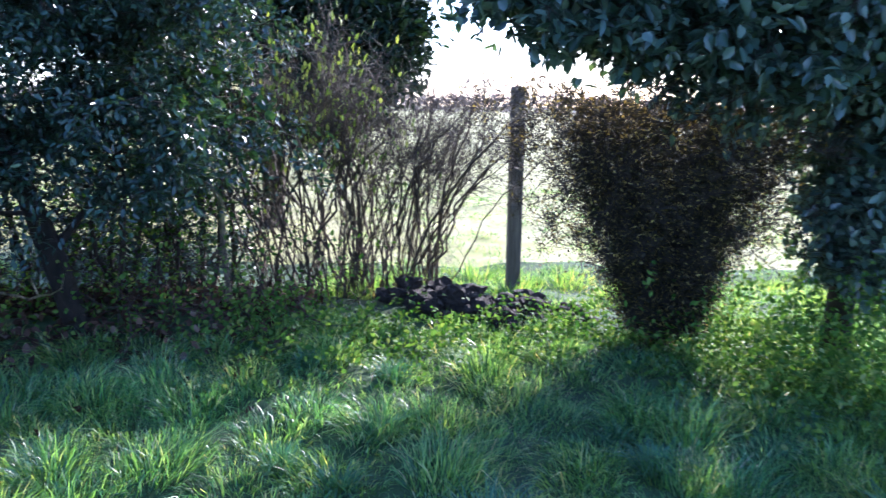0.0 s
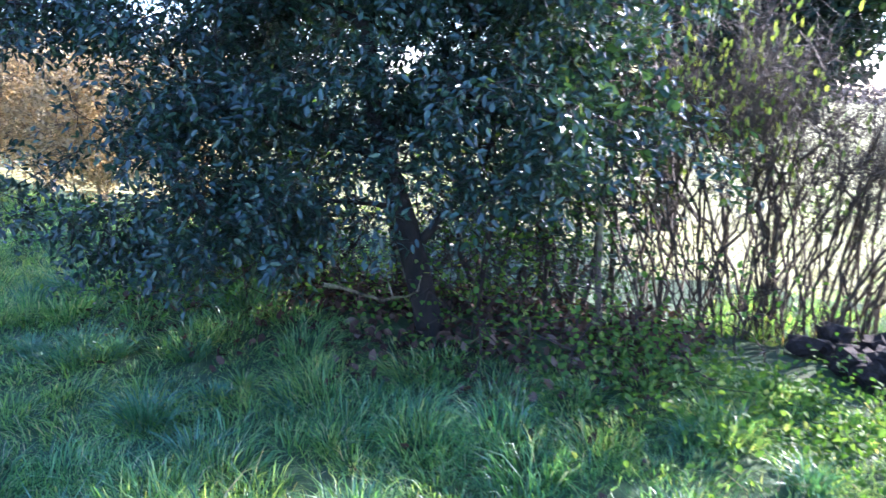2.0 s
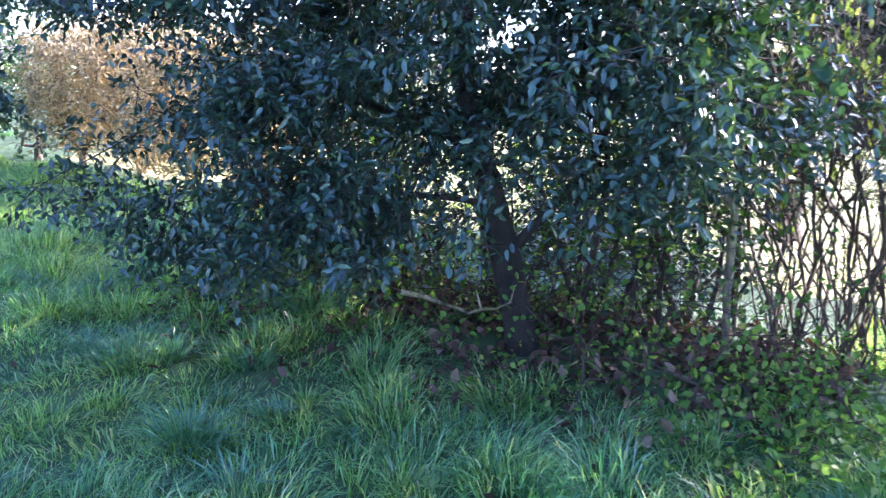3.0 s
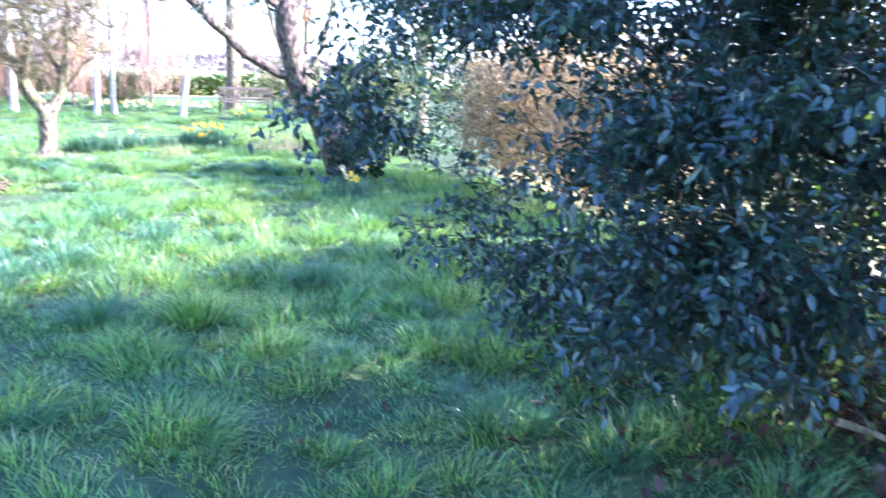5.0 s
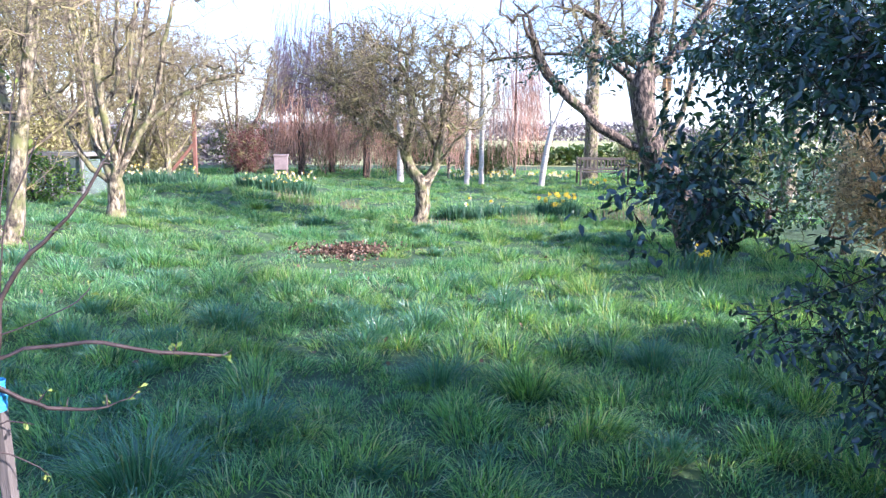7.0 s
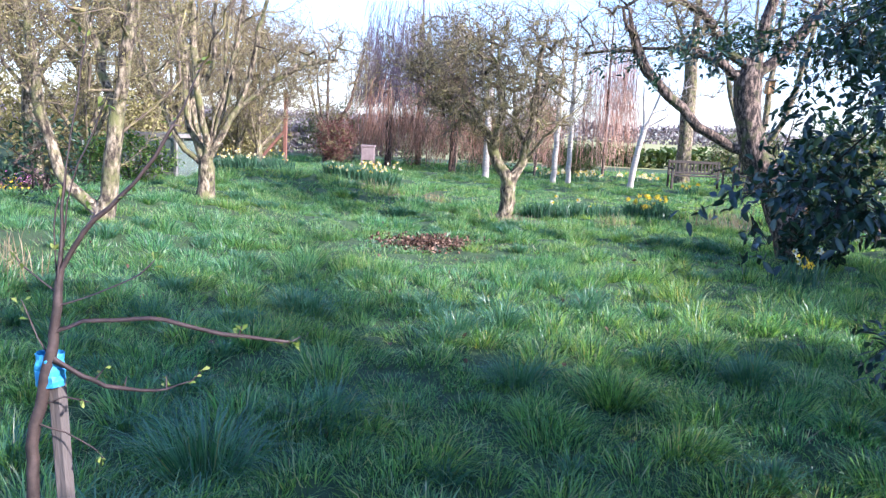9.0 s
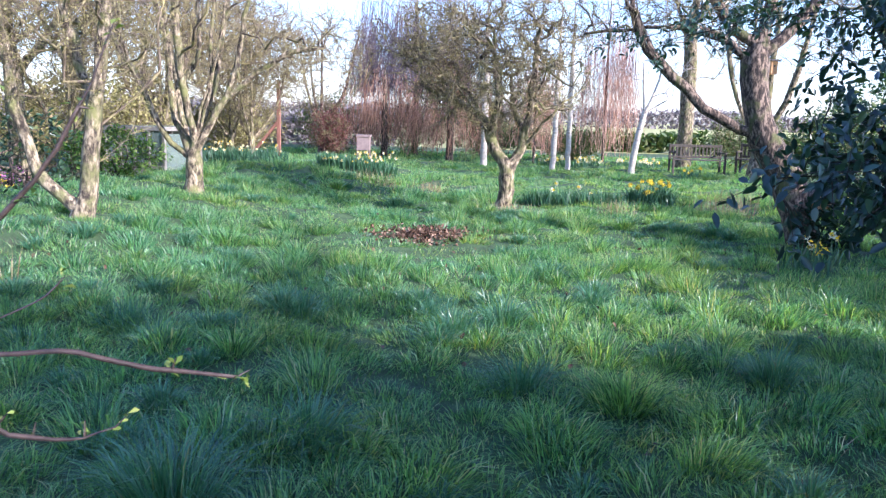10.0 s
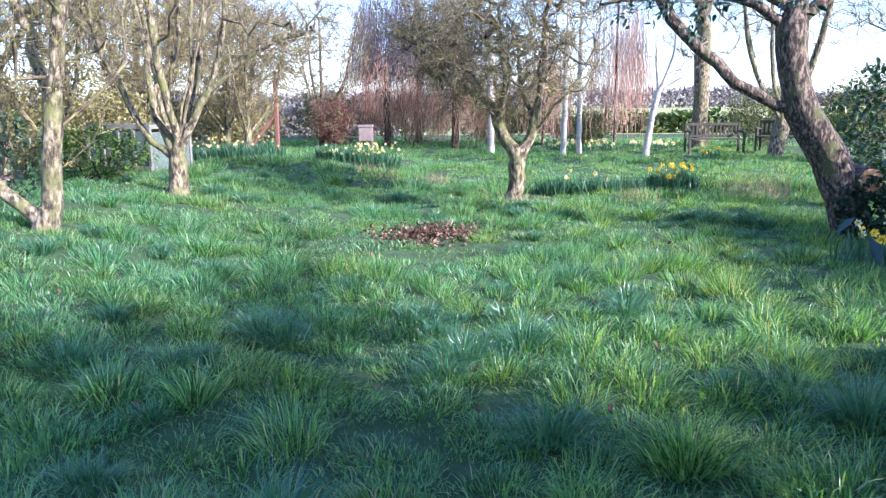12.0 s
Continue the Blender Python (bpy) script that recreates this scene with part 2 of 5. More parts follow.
def part(name, bm, mat, parent, label="", at=None):
    me = bpy.data.meshes.new(name)
    bm.to_mesh(me)
    bm.free()
    me.materials.append(mat)
    ob = new(name, me)
    ob.parent = parent
    if at is not None:
        ob.matrix_basis = at
    if label:
        tagged(ob, label)
    return ob


def empty_at(name, m, label, category, group=""):
    ob = new(name)
    ob.matrix_basis = m
    return tagged(ob, label, category, group)


def box(sx, sy, sz, bevel=0.006, at=None):
    bm = bmesh.new()
    bmesh.ops.create_cube(bm, size=1.0)
    bmesh.ops.scale(bm, vec=(sx, sy, sz), verts=bm.verts)
    if bevel:
        bmesh.ops.bevel(bm, geom=bm.edges[:], offset=bevel, segments=1, affect="EDGES")
    if at is not None:
        bmesh.ops.transform(bm, matrix=at, verts=bm.verts)
    return bm


def smooth_step(v, lo, hi):
    k = np.clip((v - lo) / (hi - lo), 0, 1)
    return k * k * (3 - 2 * k)


def ground_z(x, y):
    """Height of the ground: a low bank to the west, a bank under the hedge, small bumps."""
    x, y = np.asarray(x, float), np.asarray(y, float)
    z = 0.40 * np.exp(-((x + 5.4) / 2.3) ** 2) * smooth_step(y, 2, 7) * (1 - smooth_step(y, 14, 30))
    z = z + 0.17 * np.exp(-((x - 2.9) / 0.9) ** 2) * smooth_step(y, -2, -0.4) * (1 - smooth_step(y, 1.5, 4))
    z = z - 0.12 * smooth_step(x, 3.6, 5.5) * (1 - smooth_step(y, 4, 9))
    near = 1 - smooth_step(np.hypot(x, y), 25, 45)
    z = z + near * (0.02 * np.sin(2.1 * x + 1.3 * y) + 0.018 * np.sin(-1.7 * x + 2.6 * y + 1) + 0.012 * np.sin(4.3 * x + 0.7) * np.sin(3.9 * y)
                    + 0.03 * np.sin(6.1 * x + 2.2 * np.sin(1.9 * y)) * np.sin(5.2 * y + 1.8 * np.sin(2.3 * x)))
    return z


def tubes(nodes, parent, radius, keep, offset=0):
    """Tapered tubes along a branching skeleton; chains follow the thickest child. keep(r) says which chains belong."""
    n = len(nodes)
    order = np.argsort(-radius)
    main = np.full(n, -1)
    for i in order:
        p = parent[i]
        if p >= 0 and main[p] < 0:
            main[p] = i
    heads = [i for i in range(n) if parent[i] < 0 or main[parent[i]] != i]
    V, Q, T = [], {}, []
    count = 0
    for h in heads:
        if not keep(radius[h]):
            continue
        chain = [h]
        while main[chain[-1]] >= 0:
            chain.append(main[chain[-1]])
        if parent[h] >= 0:
            chain = [parent[h]] + chain
        if len(chain) < 2:
            continue
        pts, rad = nodes[chain], radius[chain].copy()
        if parent[h] >= 0:
            rad[0] = min(rad[0], rad[1] * 1.5)
        rad[-1] *= 0.45
        k = 8 if rad[0] > 0.05 else 5 if rad[0] > 0.012 else 3
        d = np.gradient(pts, axis=0)
        d /= np.linalg.norm(d, axis=1, keepdims=True) + 1e-9
        ref = np.array([0.31, 0.95, 0.05]) if abs(d[0, 1]) < 0.9 else np.array([1.0, 0.1, 0.05])
        a = np.cross(d, ref)
        a /= np.linalg.norm(a, axis=1, keepdims=True) + 1e-9
        b = np.cross(d, a)
        ang = np.arange(k) * 2 * np.pi / k
        lump = 1.0 + (0.06 * np.sin(2 * ang[None] + 3 * pts[:, 2:3]) + 0.05 * np.sin(5 * ang[None] + 1.3) if k == 8 else 0)
        ring = pts[:, None] + (rad[:, None] * lump)[..., None] * (np.cos(ang)[None, :, None] * a[:, None] + np.sin(ang)[None, :, None] * b[:, None])
        V.append(ring.reshape(-1, 3))
        m = len(pts)
        i0 = (np.arange(m - 1)[:, None] * k + np.arange(k)[None]).ravel()
        i1 = (np.arange(m - 1)[:, None] * k + (np.arange(k)[None] + 1) % k).ravel()
        Q.setdefault(4, []).append(np.stack([i0, i1, i1 + k, i0 + k], 1) + count)
        if k > 3:
            T.append(np.stack([np.full(k - 2, (m - 1) * k), (m - 1) * k + np.arange(1, k - 1), (m - 1) * k + np.arange(2, k)], 1) + count)
        count += m * k
    if not V:
        return None, None
    F = [np.concatenate(Q[4])] + ([np.concatenate(T)] if T else [])
    return np.concatenate(V), F


def grow(rng, limbs, targets, base_radius, tip_radius, step=0.22, jitter=0.03, bias=0.05, sag=0.0, taper=1.7):
    """A branching skeleton: the limbs (lists of points; the first starts at the base), then one twig to every target."""
    pts, par, run = [], [], []

    def add(path, start):
        for p in path:
            pts.append(np.asarray(p, float))
            par.append(start)
            run.append(0.0 if start < 0 else run[start] + float(np.linalg.norm(pts[-1] - pts[start])))
            start = len(pts) - 1
        return start

    def curve(a, b, bow):
        d = np.linalg.norm(b - a)
        m = max(1, int(round(d / step)))
        s = np.linspace(0, 1, m + 1)[1:, None]
        mid = rng.normal(0, jitter, (m, 3)) * np.sqrt(s * (1.02 - s)) * 2
        return a + (b - a) * s + mid + np.array([0, 0, bow * d]) * s * (1 - s) * 4

    for limb in limbs:
        limb = [np.asarray(p, float) for p in limb]
        if not pts:
            start = add([limb[0]], -1)
        else:
            start = int(np.argmin([np.linalg.norm(p - limb[0]) for p in pts]))
        ctrl = [2 * limb[0] - limb[1]] + limb + [2 * limb[-1] - limb[-2]]
        ctrl[1] = pts[start]
        for p0, p1, p2, p3 in zip(ctrl, ctrl[1:], ctrl[2:], ctrl[3:]):
            m = max(2, int(round(np.linalg.norm(p2 - p1) / step)))
            s = np.linspace(0, 1, m + 1)[1:, None]
            path = 0.5 * (2 * p1 + (p2 - p0) * s + (2 * p0 - 5 * p1 + 4 * p2 - p3) * s ** 2 + (3 * p1 - p0 - 3 * p2 + p3) * s ** 3)
            start = add(path + rng.normal(0, jitter * 0.2, (m, 3)), start)
    cap = len(pts) + int(sum(1 for _ in targets)) * 30 + 10
    arr, runs = np.zeros((cap, 3)), np.zeros(cap)
    n = len(pts)
    arr[:n], runs[:n] = pts, run
    targets = np.asarray(targets)
    if len(targets):
        near = np.array([np.min(np.linalg.norm(arr[:n] - q, axis=1)) for q in targets])
        for q in targets[np.argsort(near)]:
            cost = np.linalg.norm(arr[:n] - q, axis=1) + bias * runs[:n]
            cost[0] += 0.5
            k = int(np.argmin(cost))
            path = curve(arr[k], q, -sag)
            start = k
            for p in path:
                if n >= cap:
                    break
                arr[n] = p
                runs[n] = runs[start] + np.linalg.norm(p - arr[start])
                par.append(start)
                start = n
                n += 1
    nodes, parent = arr[:n].copy(), np.array(par[:n])
    e = 2.2
    area = np.zeros(n)
    tips = np.ones(n, bool)
    tips[parent[parent >= 0]] = False
    for i in range(n - 1, -1, -1):
        if tips[i]:
            area[i] = tip_radius ** e
        if parent[i] >= 0:
            area[parent[i]] += area[i]
    r = area ** (1 / e)
    r = tip_radius + (base_radius - tip_radius) * np.clip((r - tip_radius) / max(r[0] - tip_radius, 1e-6), 0, 1) ** taper
    return nodes, parent, r, tips


def leaves(rng, at, way, length, width, droop=0.0, spread=0.35):
    """Pointed, folded leaves (six corners each) at the given places, along the given ways."""
    n = len(at)
    way = way + rng.normal(0, spread, (n, 3)) + np.array([0, 0, -droop])
    way /= np.linalg.norm(way, axis=1, keepdims=True) + 1e-9
    side = np.cross(way, rng.normal(0, 0.6, (n, 3)) + np.array([0, 0, 1.0]))
    side /= np.linalg.norm(side, axis=1, keepdims=True) + 1e-9
    up = np.cross(side, way)
    ln = (length * rng.uniform(0.65, 1.2, n))[:, None]
    w = (width * rng.uniform(0.7, 1.15, n))[:, None]
    v = np.stack([at, at + way * ln * 0.3 + side * w * 0.48 + up * w * 0.16, at + way * ln * 0.68 + side * w * 0.42 + up * w * 0.12,
                  at + way * ln - up * w * 0.18, at + way * ln * 0.68 - side * w * 0.42 + up * w * 0.12, at + way * ln * 0.3 - side * w * 0.48 + up * w * 0.16], 1)
    if length < 0.04:
        v = v[:, [0, 2, 3, 4]]
        return v.reshape(-1, 3), [np.arange(n)[:, None] * 4 + [0, 1, 2, 3]]
    i = np.arange(n)[:, None] * 6
    return v.reshape(-1, 3), [np.concatenate([i + [0, 1, 2, 3], i + [0, 3, 4, 5]])]


def ribbons(rng, at, way, length, width, bend=0.5):
    """Grass-like blades: a quad and a tip, bent over."""
    n = len(at)
    way = way / (np.linalg.norm(way, axis=1, keepdims=True) + 1e-9)
    ang = rng.uniform(0, 2 * np.pi, n)
    side = np.stack([np.cos(ang), np.sin(ang), 0 * ang], 1)
    flat = np.stack([way[:, 0], way[:, 1], 0 * ang], 1)
    ln, w = np.asarray(length).reshape(-1, 1), np.asarray(width).reshape(-1, 1)
    mid = at + way * ln * 0.55
    tip = mid + way * ln * 0.4 + flat * ln * bend * rng.uniform(0.2, 1.2, (n, 1)) - np.array([0, 0, 1.0]) * ln * bend * rng.uniform(0, 0.5, (n, 1))
    v = np.stack([at - side * w / 2, at + side * w / 2, mid + side * w * 0.42, mid - side * w * 0.42, tip], 1)
    i = np.arange(n)[:, None] * 5
    return v.reshape(-1, 3), [i + [0, 1, 2, 3], i + [3, 2, 4]]


def in_ellipsoid(rng, n, centre, radii, shell=0.0, low=-9.0):
    """Random places in an ellipsoid; shell 0..1 pushes them to its outside."""
    d = rng.normal(0, 1, (n, 3))
    d /= np.linalg.norm(d, axis=1, keepdims=True)
    r = rng.uniform(shell ** 3, 1, n) ** (1 / 3)
    p = np.array(centre) + d * r[:, None] * np.array(radii)
    return p[p[:, 2] > low]


def sprays(rng, n, centre, radii, per, shell, size, low=-9.0):
    """Places in flat, drooping sprays that are strewn through an ellipsoid and leave gaps between them."""
    c = in_ellipsoid(rng, n, centre, radii, shell, low)
    k = np.repeat(np.arange(len(c)), per)
    off = rng.normal(0, size, (len(k), 3)) * [1.25, 1.25, 0.5]
    off[:, 2] -= 0.35 * np.hypot(off[:, 0], off[:, 1])
    return c[k] + off


def twiglets(rng, nodes, parent, r, count, length, tip, up=0.3, thin=6.0):
    """Short side twigs on the thin wood: their shoots (three-sided, tapered) and the places of their ends."""
    pool = np.where((r < tip * thin) & (parent >= 0))[0]
    i = rng.choice(pool, count)
    d = nodes[i] - nodes[parent[i]]
    d /= np.linalg.norm(d, axis=1, keepdims=True) + 1e-9
    w = d * 0.6 + rng.normal(0, 0.65, (count, 3)) + np.array([0, 0, up])
    w /= np.linalg.norm(w, axis=1, keepdims=True) + 1e-9
    a = nodes[i] - d * rng.uniform(0, 0.12, (count, 1))
    ln = length * rng.uniform(0.4, 1.2, (count, 1))
    mid = a + w * ln * 0.5 + rng.normal(0, 0.06, (count, 3)) * ln
    end = a + w * ln + rng.normal(0, 0.12, (count, 3)) * ln
    s = np.cross(w, rng.normal(0, 1, (count, 3)))
    s /= np.linalg.norm(s, axis=1, keepdims=True) + 1e-9
    q = np.cross(s, w)
    rings = []
    for p, k in ((a, 1.0), (end, 0.4)):
        rings += [p + s * tip * k, p + (-0.5 * s + 0.87 * q) * tip * k, p + (-0.5 * s - 0.87 * q) * tip * k]
    v = np.stack(rings, 1).reshape(-1, 3)
    o = np.arange(count)[:, None] * 6
    f = np.concatenate([o + [k, (k + 1) % 3, (k + 1) % 3 + 3, k + 3] for k in range(3)])
    return v, f, mid, end, w


def woody(name, label, category, rng, limbs, targets, base_radius, tip_radius, bark, twig, leaf=None, per_tip=0, leaf_size=(0.06, 0.03),
          step=0.22, jitter=0.03, bias=0.05, sag=0.0, split=0.018, droop=0.1, group="", along=0.0, reach=0.12, taper=1.7, shoots=0, shoot=0.2, up=0.3):
    """A tree or shrub: trunk (with its limbs), branchwork (its twigs) and foliage."""
    base = np.array(limbs[0][0], float)
    limbs = [[np.asarray(p, float) - base for p in l] for l in limbs]
    targets = np.asarray(targets, float).reshape(-1, 3) - base
    nodes, parent, r, tips = grow(rng, limbs, targets, base_radius, tip_radius, step, jitter, bias, sag, taper)
    r[0] *= 1.25
    top = empty_at(name, pose(*base), label, category, group)
    v, f = tubes(nodes, parent, r, lambda q: q >= split)
    if v is not None:
        link_mesh("trunk", v, f, bark, top, smooth=True)
    v, f = tubes(nodes, parent, r, lambda q: q < split)
    ends = None
    if shoots:
        v2, f2, mid, end, way = twiglets(rng, nodes, parent, r, shoots, shoot, tip_radius * 0.8, up)
        ends = (mid, end, way)
        n0 = 0 if v is None else len(v)
        v, f = (v2, [f2]) if v is None else (np.concatenate([v, v2]), f + [f2 + n0])
    if v is not None:
        link_mesh("branchwork", v, f, twig, top, smooth=True)
    if leaf is not None and per_tip:
        if ends is not None:
            at = np.concatenate([ends[0], ends[1]])
            d = np.concatenate([ends[2], ends[2]])
            at, d = np.repeat(at, per_tip, 0), np.repeat(d, per_tip, 0)
            at = at + rng.normal(0, reach * 0.35, at.shape)
        else:
            where = np.where(tips)[0]
            if along:
                thin = np.where((r < tip_radius * 2.2) & (parent >= 0))[0]
                where = np.concatenate([where, rng.choice(thin, int(along * len(where)))]) if len(thin) else where
            idx = np.repeat(where, per_tip)
            d = nodes[idx] - nodes[parent[idx]]
            d /= np.linalg.norm(d, axis=1, keepdims=True) + 1e-9
            at = nodes[idx] - d * rng.uniform(0, reach * 2, (len(idx), 1)) + rng.normal(0, reach * 0.35, (len(idx), 3))
        v, f = leaves(rng, at, d * 0.5 + rng.normal(0, 0.5, at.shape), leaf_size[0], leaf_size[1], droop)
        link_mesh("foliage", v, f, leaf, top)
    return top


def foliage(name, label, category, rng, at, leaf, size, droop=0.2, kind="stuff", group=""):
    """Loose leaves or litter, as one piece."""
    v, f = leaves(rng, at, rng.normal(0, 1, (len(at), 3)), size[0], size[1], droop)
    ob = link_mesh(name, v, f, leaf)
    return tagged(ob, label, category, group, kind)


# ---- ground ----
def build_ground():
    near = np.arange(-14, 30.01, 0.2)
    far = np.array([3, 8, 16, 30, 55, 100, 200, 400, 900], float)
    xs = np.concatenate([-14 - far[::-1], near, 30 + far])
    ys = np.concatenate([-14 - far[::-1], near, 30 + far])
    gx, gy = np.meshgrid(xs, ys)
    v = np.stack([gx, gy, ground_z(gx, gy)], -1).reshape(-1, 3)
    w = len(xs)
    i = (np.arange(len(ys) - 1)[:, None] * w + np.arange(w - 1)[None]).ravel()
    ob = link_mesh("ground", v, [np.stack([i, i + 1, i + w + 1, i + w], 1)], M_GROUND, smooth=True)
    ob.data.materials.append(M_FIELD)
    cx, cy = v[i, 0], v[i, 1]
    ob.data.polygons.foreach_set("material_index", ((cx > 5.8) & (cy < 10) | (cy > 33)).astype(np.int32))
    tagged(ob, "rough green turf over dark soil", "ground", kind="structure")


build_ground()


def clump_field(rng, x0, y0, x1, y1, pitch):
    """Clump centres on a jittered grid, with a size for each."""
    gx, gy = np.meshgrid(np.arange(x0, x1, pitch), np.arange(y0, y1, pitch))
    cx = gx.ravel() + rng.uniform(-0.5, 0.5, gx.size) * pitch
    cy = gy.ravel() + rng.uniform(-0.5, 0.5, gx.size) * pitch
    return cx, cy, np.clip(rng.lognormal(-0.25, 0.55, gx.size), 0.3, 2.1)


def bare(x, y):
    return (np.hypot((x + 1.05) / 0.5, (y - 9.65 - 0.25 * (x + 1.05)) / 0.72) < 0.98 + 0.2 * np.sin(9 * x) * np.sin(11 * y)) | ((x > 2.5) & (y > -0.6) & (y < 2.2)) | ((x > 3.1) & (y > -3.3) & (y < -0.3) & (x < 3.9))


def spikes(rng, at, way, length, width):
    """Short blades of one triangle each."""
    n = len(at)
    way = way / (np.linalg.norm(way, axis=1, keepdims=True) + 1e-9)
    ang = rng.uniform(0, 2 * np.pi, n)
    side = np.stack([np.cos(ang), np.sin(ang), 0 * ang], 1) * np.asarray(width).reshape(-1, 1) / 2
    v = np.stack([at - side, at + side, at + way * np.asarray(length).reshape(-1, 1)], 1)
    return v.reshape(-1, 3), [np.arange(n)[:, None] * 3 + [0, 1, 2]]


def build_grass():
    rng = np.random.default_rng(5)
    label = "uneven clumpy green lawn grass growing from the turf"

    def sow(x0, y0, x1, y1, pitch, n, w, base, tall, spread):
        """Clumps of very unequal height: long in their hearts, short and leaning at their rims."""
        cx, cy, cs = clump_field(rng, x0, y0, x1, y1, pitch)
        tone = 0.5 + 0.5 * np.sin(1.3 * cx + 0.7 * np.sin(1.1 * cy)) * np.sin(1.7 * cy + 0.8 * np.sin(0.9 * cx))
        cs = cs ** 1.5 * (0.45 + 0.75 * tone)
        p = 0.6 + np.minimum(cs, 1.5)
        k = rng.choice(len(cx), n, p=p / p.sum())
        a, q = rng.uniform(0, 2 * np.pi, n), np.sqrt(rng.uniform(0, 1, n))
        rad = pitch * 0.62
        x, y = cx[k] + np.cos(a) * q * rad, cy[k] + np.sin(a) * q * rad
        ok = ~bare(x, y) & (x >= x0 - 0.1) & (x <= x1 + 0.1) & (y >= y0 - 0.1) & (y <= y1 + 0.1)
        x, y, a, q, k = x[ok], y[ok], a[ok], q[ok], k[ok]
        m = len(x)
        at = np.stack([x, y, ground_z(x, y) - 0.005], 1)
        lean = spread * (0.15 + 0.9 * q)
        comb = 0.35 * np.sin(3.7 * cx[k] + 5.1 * cy[k])
        way = np.stack([np.cos(a) * lean + comb, np.sin(a) * lean - 0.6 * comb, np.ones(m)], 1) + rng.normal(0, 0.3, (m, 3))
        ln = (base + tall * np.minimum(cs[k], 1.9) * (1.1 - 0.6 * q * q)) * rng.uniform(0.6, 1.3, m)
        return at, way, ln, w * rng.uniform(0.6, 1.3, m)

    # x0, y0, x1, y1, clump pitch, blades, width, shortest, tallest, lean
    at, way, ln, w = sow(-3.8, -5.6, 3.4, 6.8, 0.27, 260000, 0.0062, 0.045, 0.1, 0.7)
    v, f = ribbons(rng, at, way, ln, w, 0.8)
    tagged(link_mesh("lawn_grass", v, f, M_GRASS), label, "grass", kind="stuff")
    bands = [(-3.8, -5.6, 3.4, 6.8, 0.2, 210000, 0.0058, 0.028, 0.03, 1.1), (-9.0, 6.8, 5.2, 13.5, 0.33, 250000, 0.0095, 0.028, 0.08, 1.0), (-10, 13.5, 7.5, 27, 0.5, 190000, 0.016, 0.03, 0.085, 1.0),
             (3.4, -7, 5.8, 6.8, 0.3, 50000, 0.008, 0.05, 0.09, 1.0), (5.8, -9, 14, 6.8, 0.5, 30000, 0.012, 0.03, 0.03, 1.2), (-9, -5, -3.8, 6.8, 0.3, 60000, 0.009, 0.05, 0.08, 1.0), (-10, 27, 9, 33, 0.5, 30000, 0.03, 0.05, 0.08, 1.0)]
    for band in bands:
        v, f = spikes(rng, *sow(*band))
        tagged(link_mesh("lawn_grass", v, f, M_GRASS), label, "grass", kind="stuff")
    # coarse tussocks, dark blue-green ones and fresh yellow-green ones
    dark, fresh = [(-1.2, 2.75, 1.6), (-0.85, 3.4, 1.2), (-0.35, 5.2, 1.2), (-1.5, 5.6, 1.2), (0.1, 4.3, 1.1)], []
    while len(dark) + len(fresh) < 400:
        x, y = rng.uniform(-6.5, 3.2), rng.uniform(-4.8, 16)
        near = np.hypot(x, y) < 7.5
        if rng.random() < (1.0 if near else 0.35) and x < 2.3 + 0.1 * y and np.hypot(x + 1.05, y - 9.6) > 0.8:
            (fresh if rng.random() < 0.28 else dark).append((x, y, min(1.15, 0.36 * rng.lognormal(0.35, 0.42))))
    for name, label, c, mat in (("grass_tussocks", "dark blue-green arching tussocks of coarse grass in the lawn", dark, M_TUSSOCK), ("grass_tufts", "fresh yellow-green upright tufts of grass in the lawn", fresh, M_GRASS)):
        at, way, ln = [], [], []
        for x, y, s in c:
            n = int(260 * s + 40)
            a, q = rng.uniform(0, 2 * np.pi, n), rng.uniform(0, 1, n) ** 0.7
            px, py = x + np.cos(a) * q * 0.11 * s, y + np.sin(a) * q * 0.11 * s
            at.append(np.stack([px, py, ground_z(px, py) - 0.005], 1))
            way.append(np.stack([np.cos(a) * q * 0.9, np.sin(a) * q * 0.9, np.ones(n)], 1) + rng.normal(0, 0.14, (n, 3)))
            ln.append((0.05 + 0.19 * s) * rng.uniform(0.6, 1.25, n))
        v, f = ribbons(rng, np.concatenate(at), np.concatenate(way), np.concatenate(ln), np.full(sum(map(len, ln)), 0.0065), 0.85 if mat is M_TUSSOCK else 0.5)
        tagged(link_mesh(name, v, f, mat), label, "grass", kind="stuff")
    # straw in the tussock feet
    n = 5200
    x, y = rng.uniform(-5, 2.8, n), rng.uniform(-4.5, 11, n)
    keep = np.sin(3.1 * x + 2 * np.sin(1.7 * y)) * np.sin(2.7 * y + 1.3 * x) > 0.35
    x, y = x[keep], y[keep]
    at = np.stack([x, y, ground_z(x, y) + 0.02], 1)
    v, f = ribbons(rng, at, rng.normal(0, 1, (len(x), 3)) * [1, 1, 0.35] + [0, 0, 0.2], rng.uniform(0.06, 0.16, len(x)), np.full(len(x), 0.004), 0.3)
    tagged(link_mesh("straw_litter", v, f, M_STRAW), "loose dry straw-coloured blades lying in the lawn", "grass", kind="stuff")


build_grass()

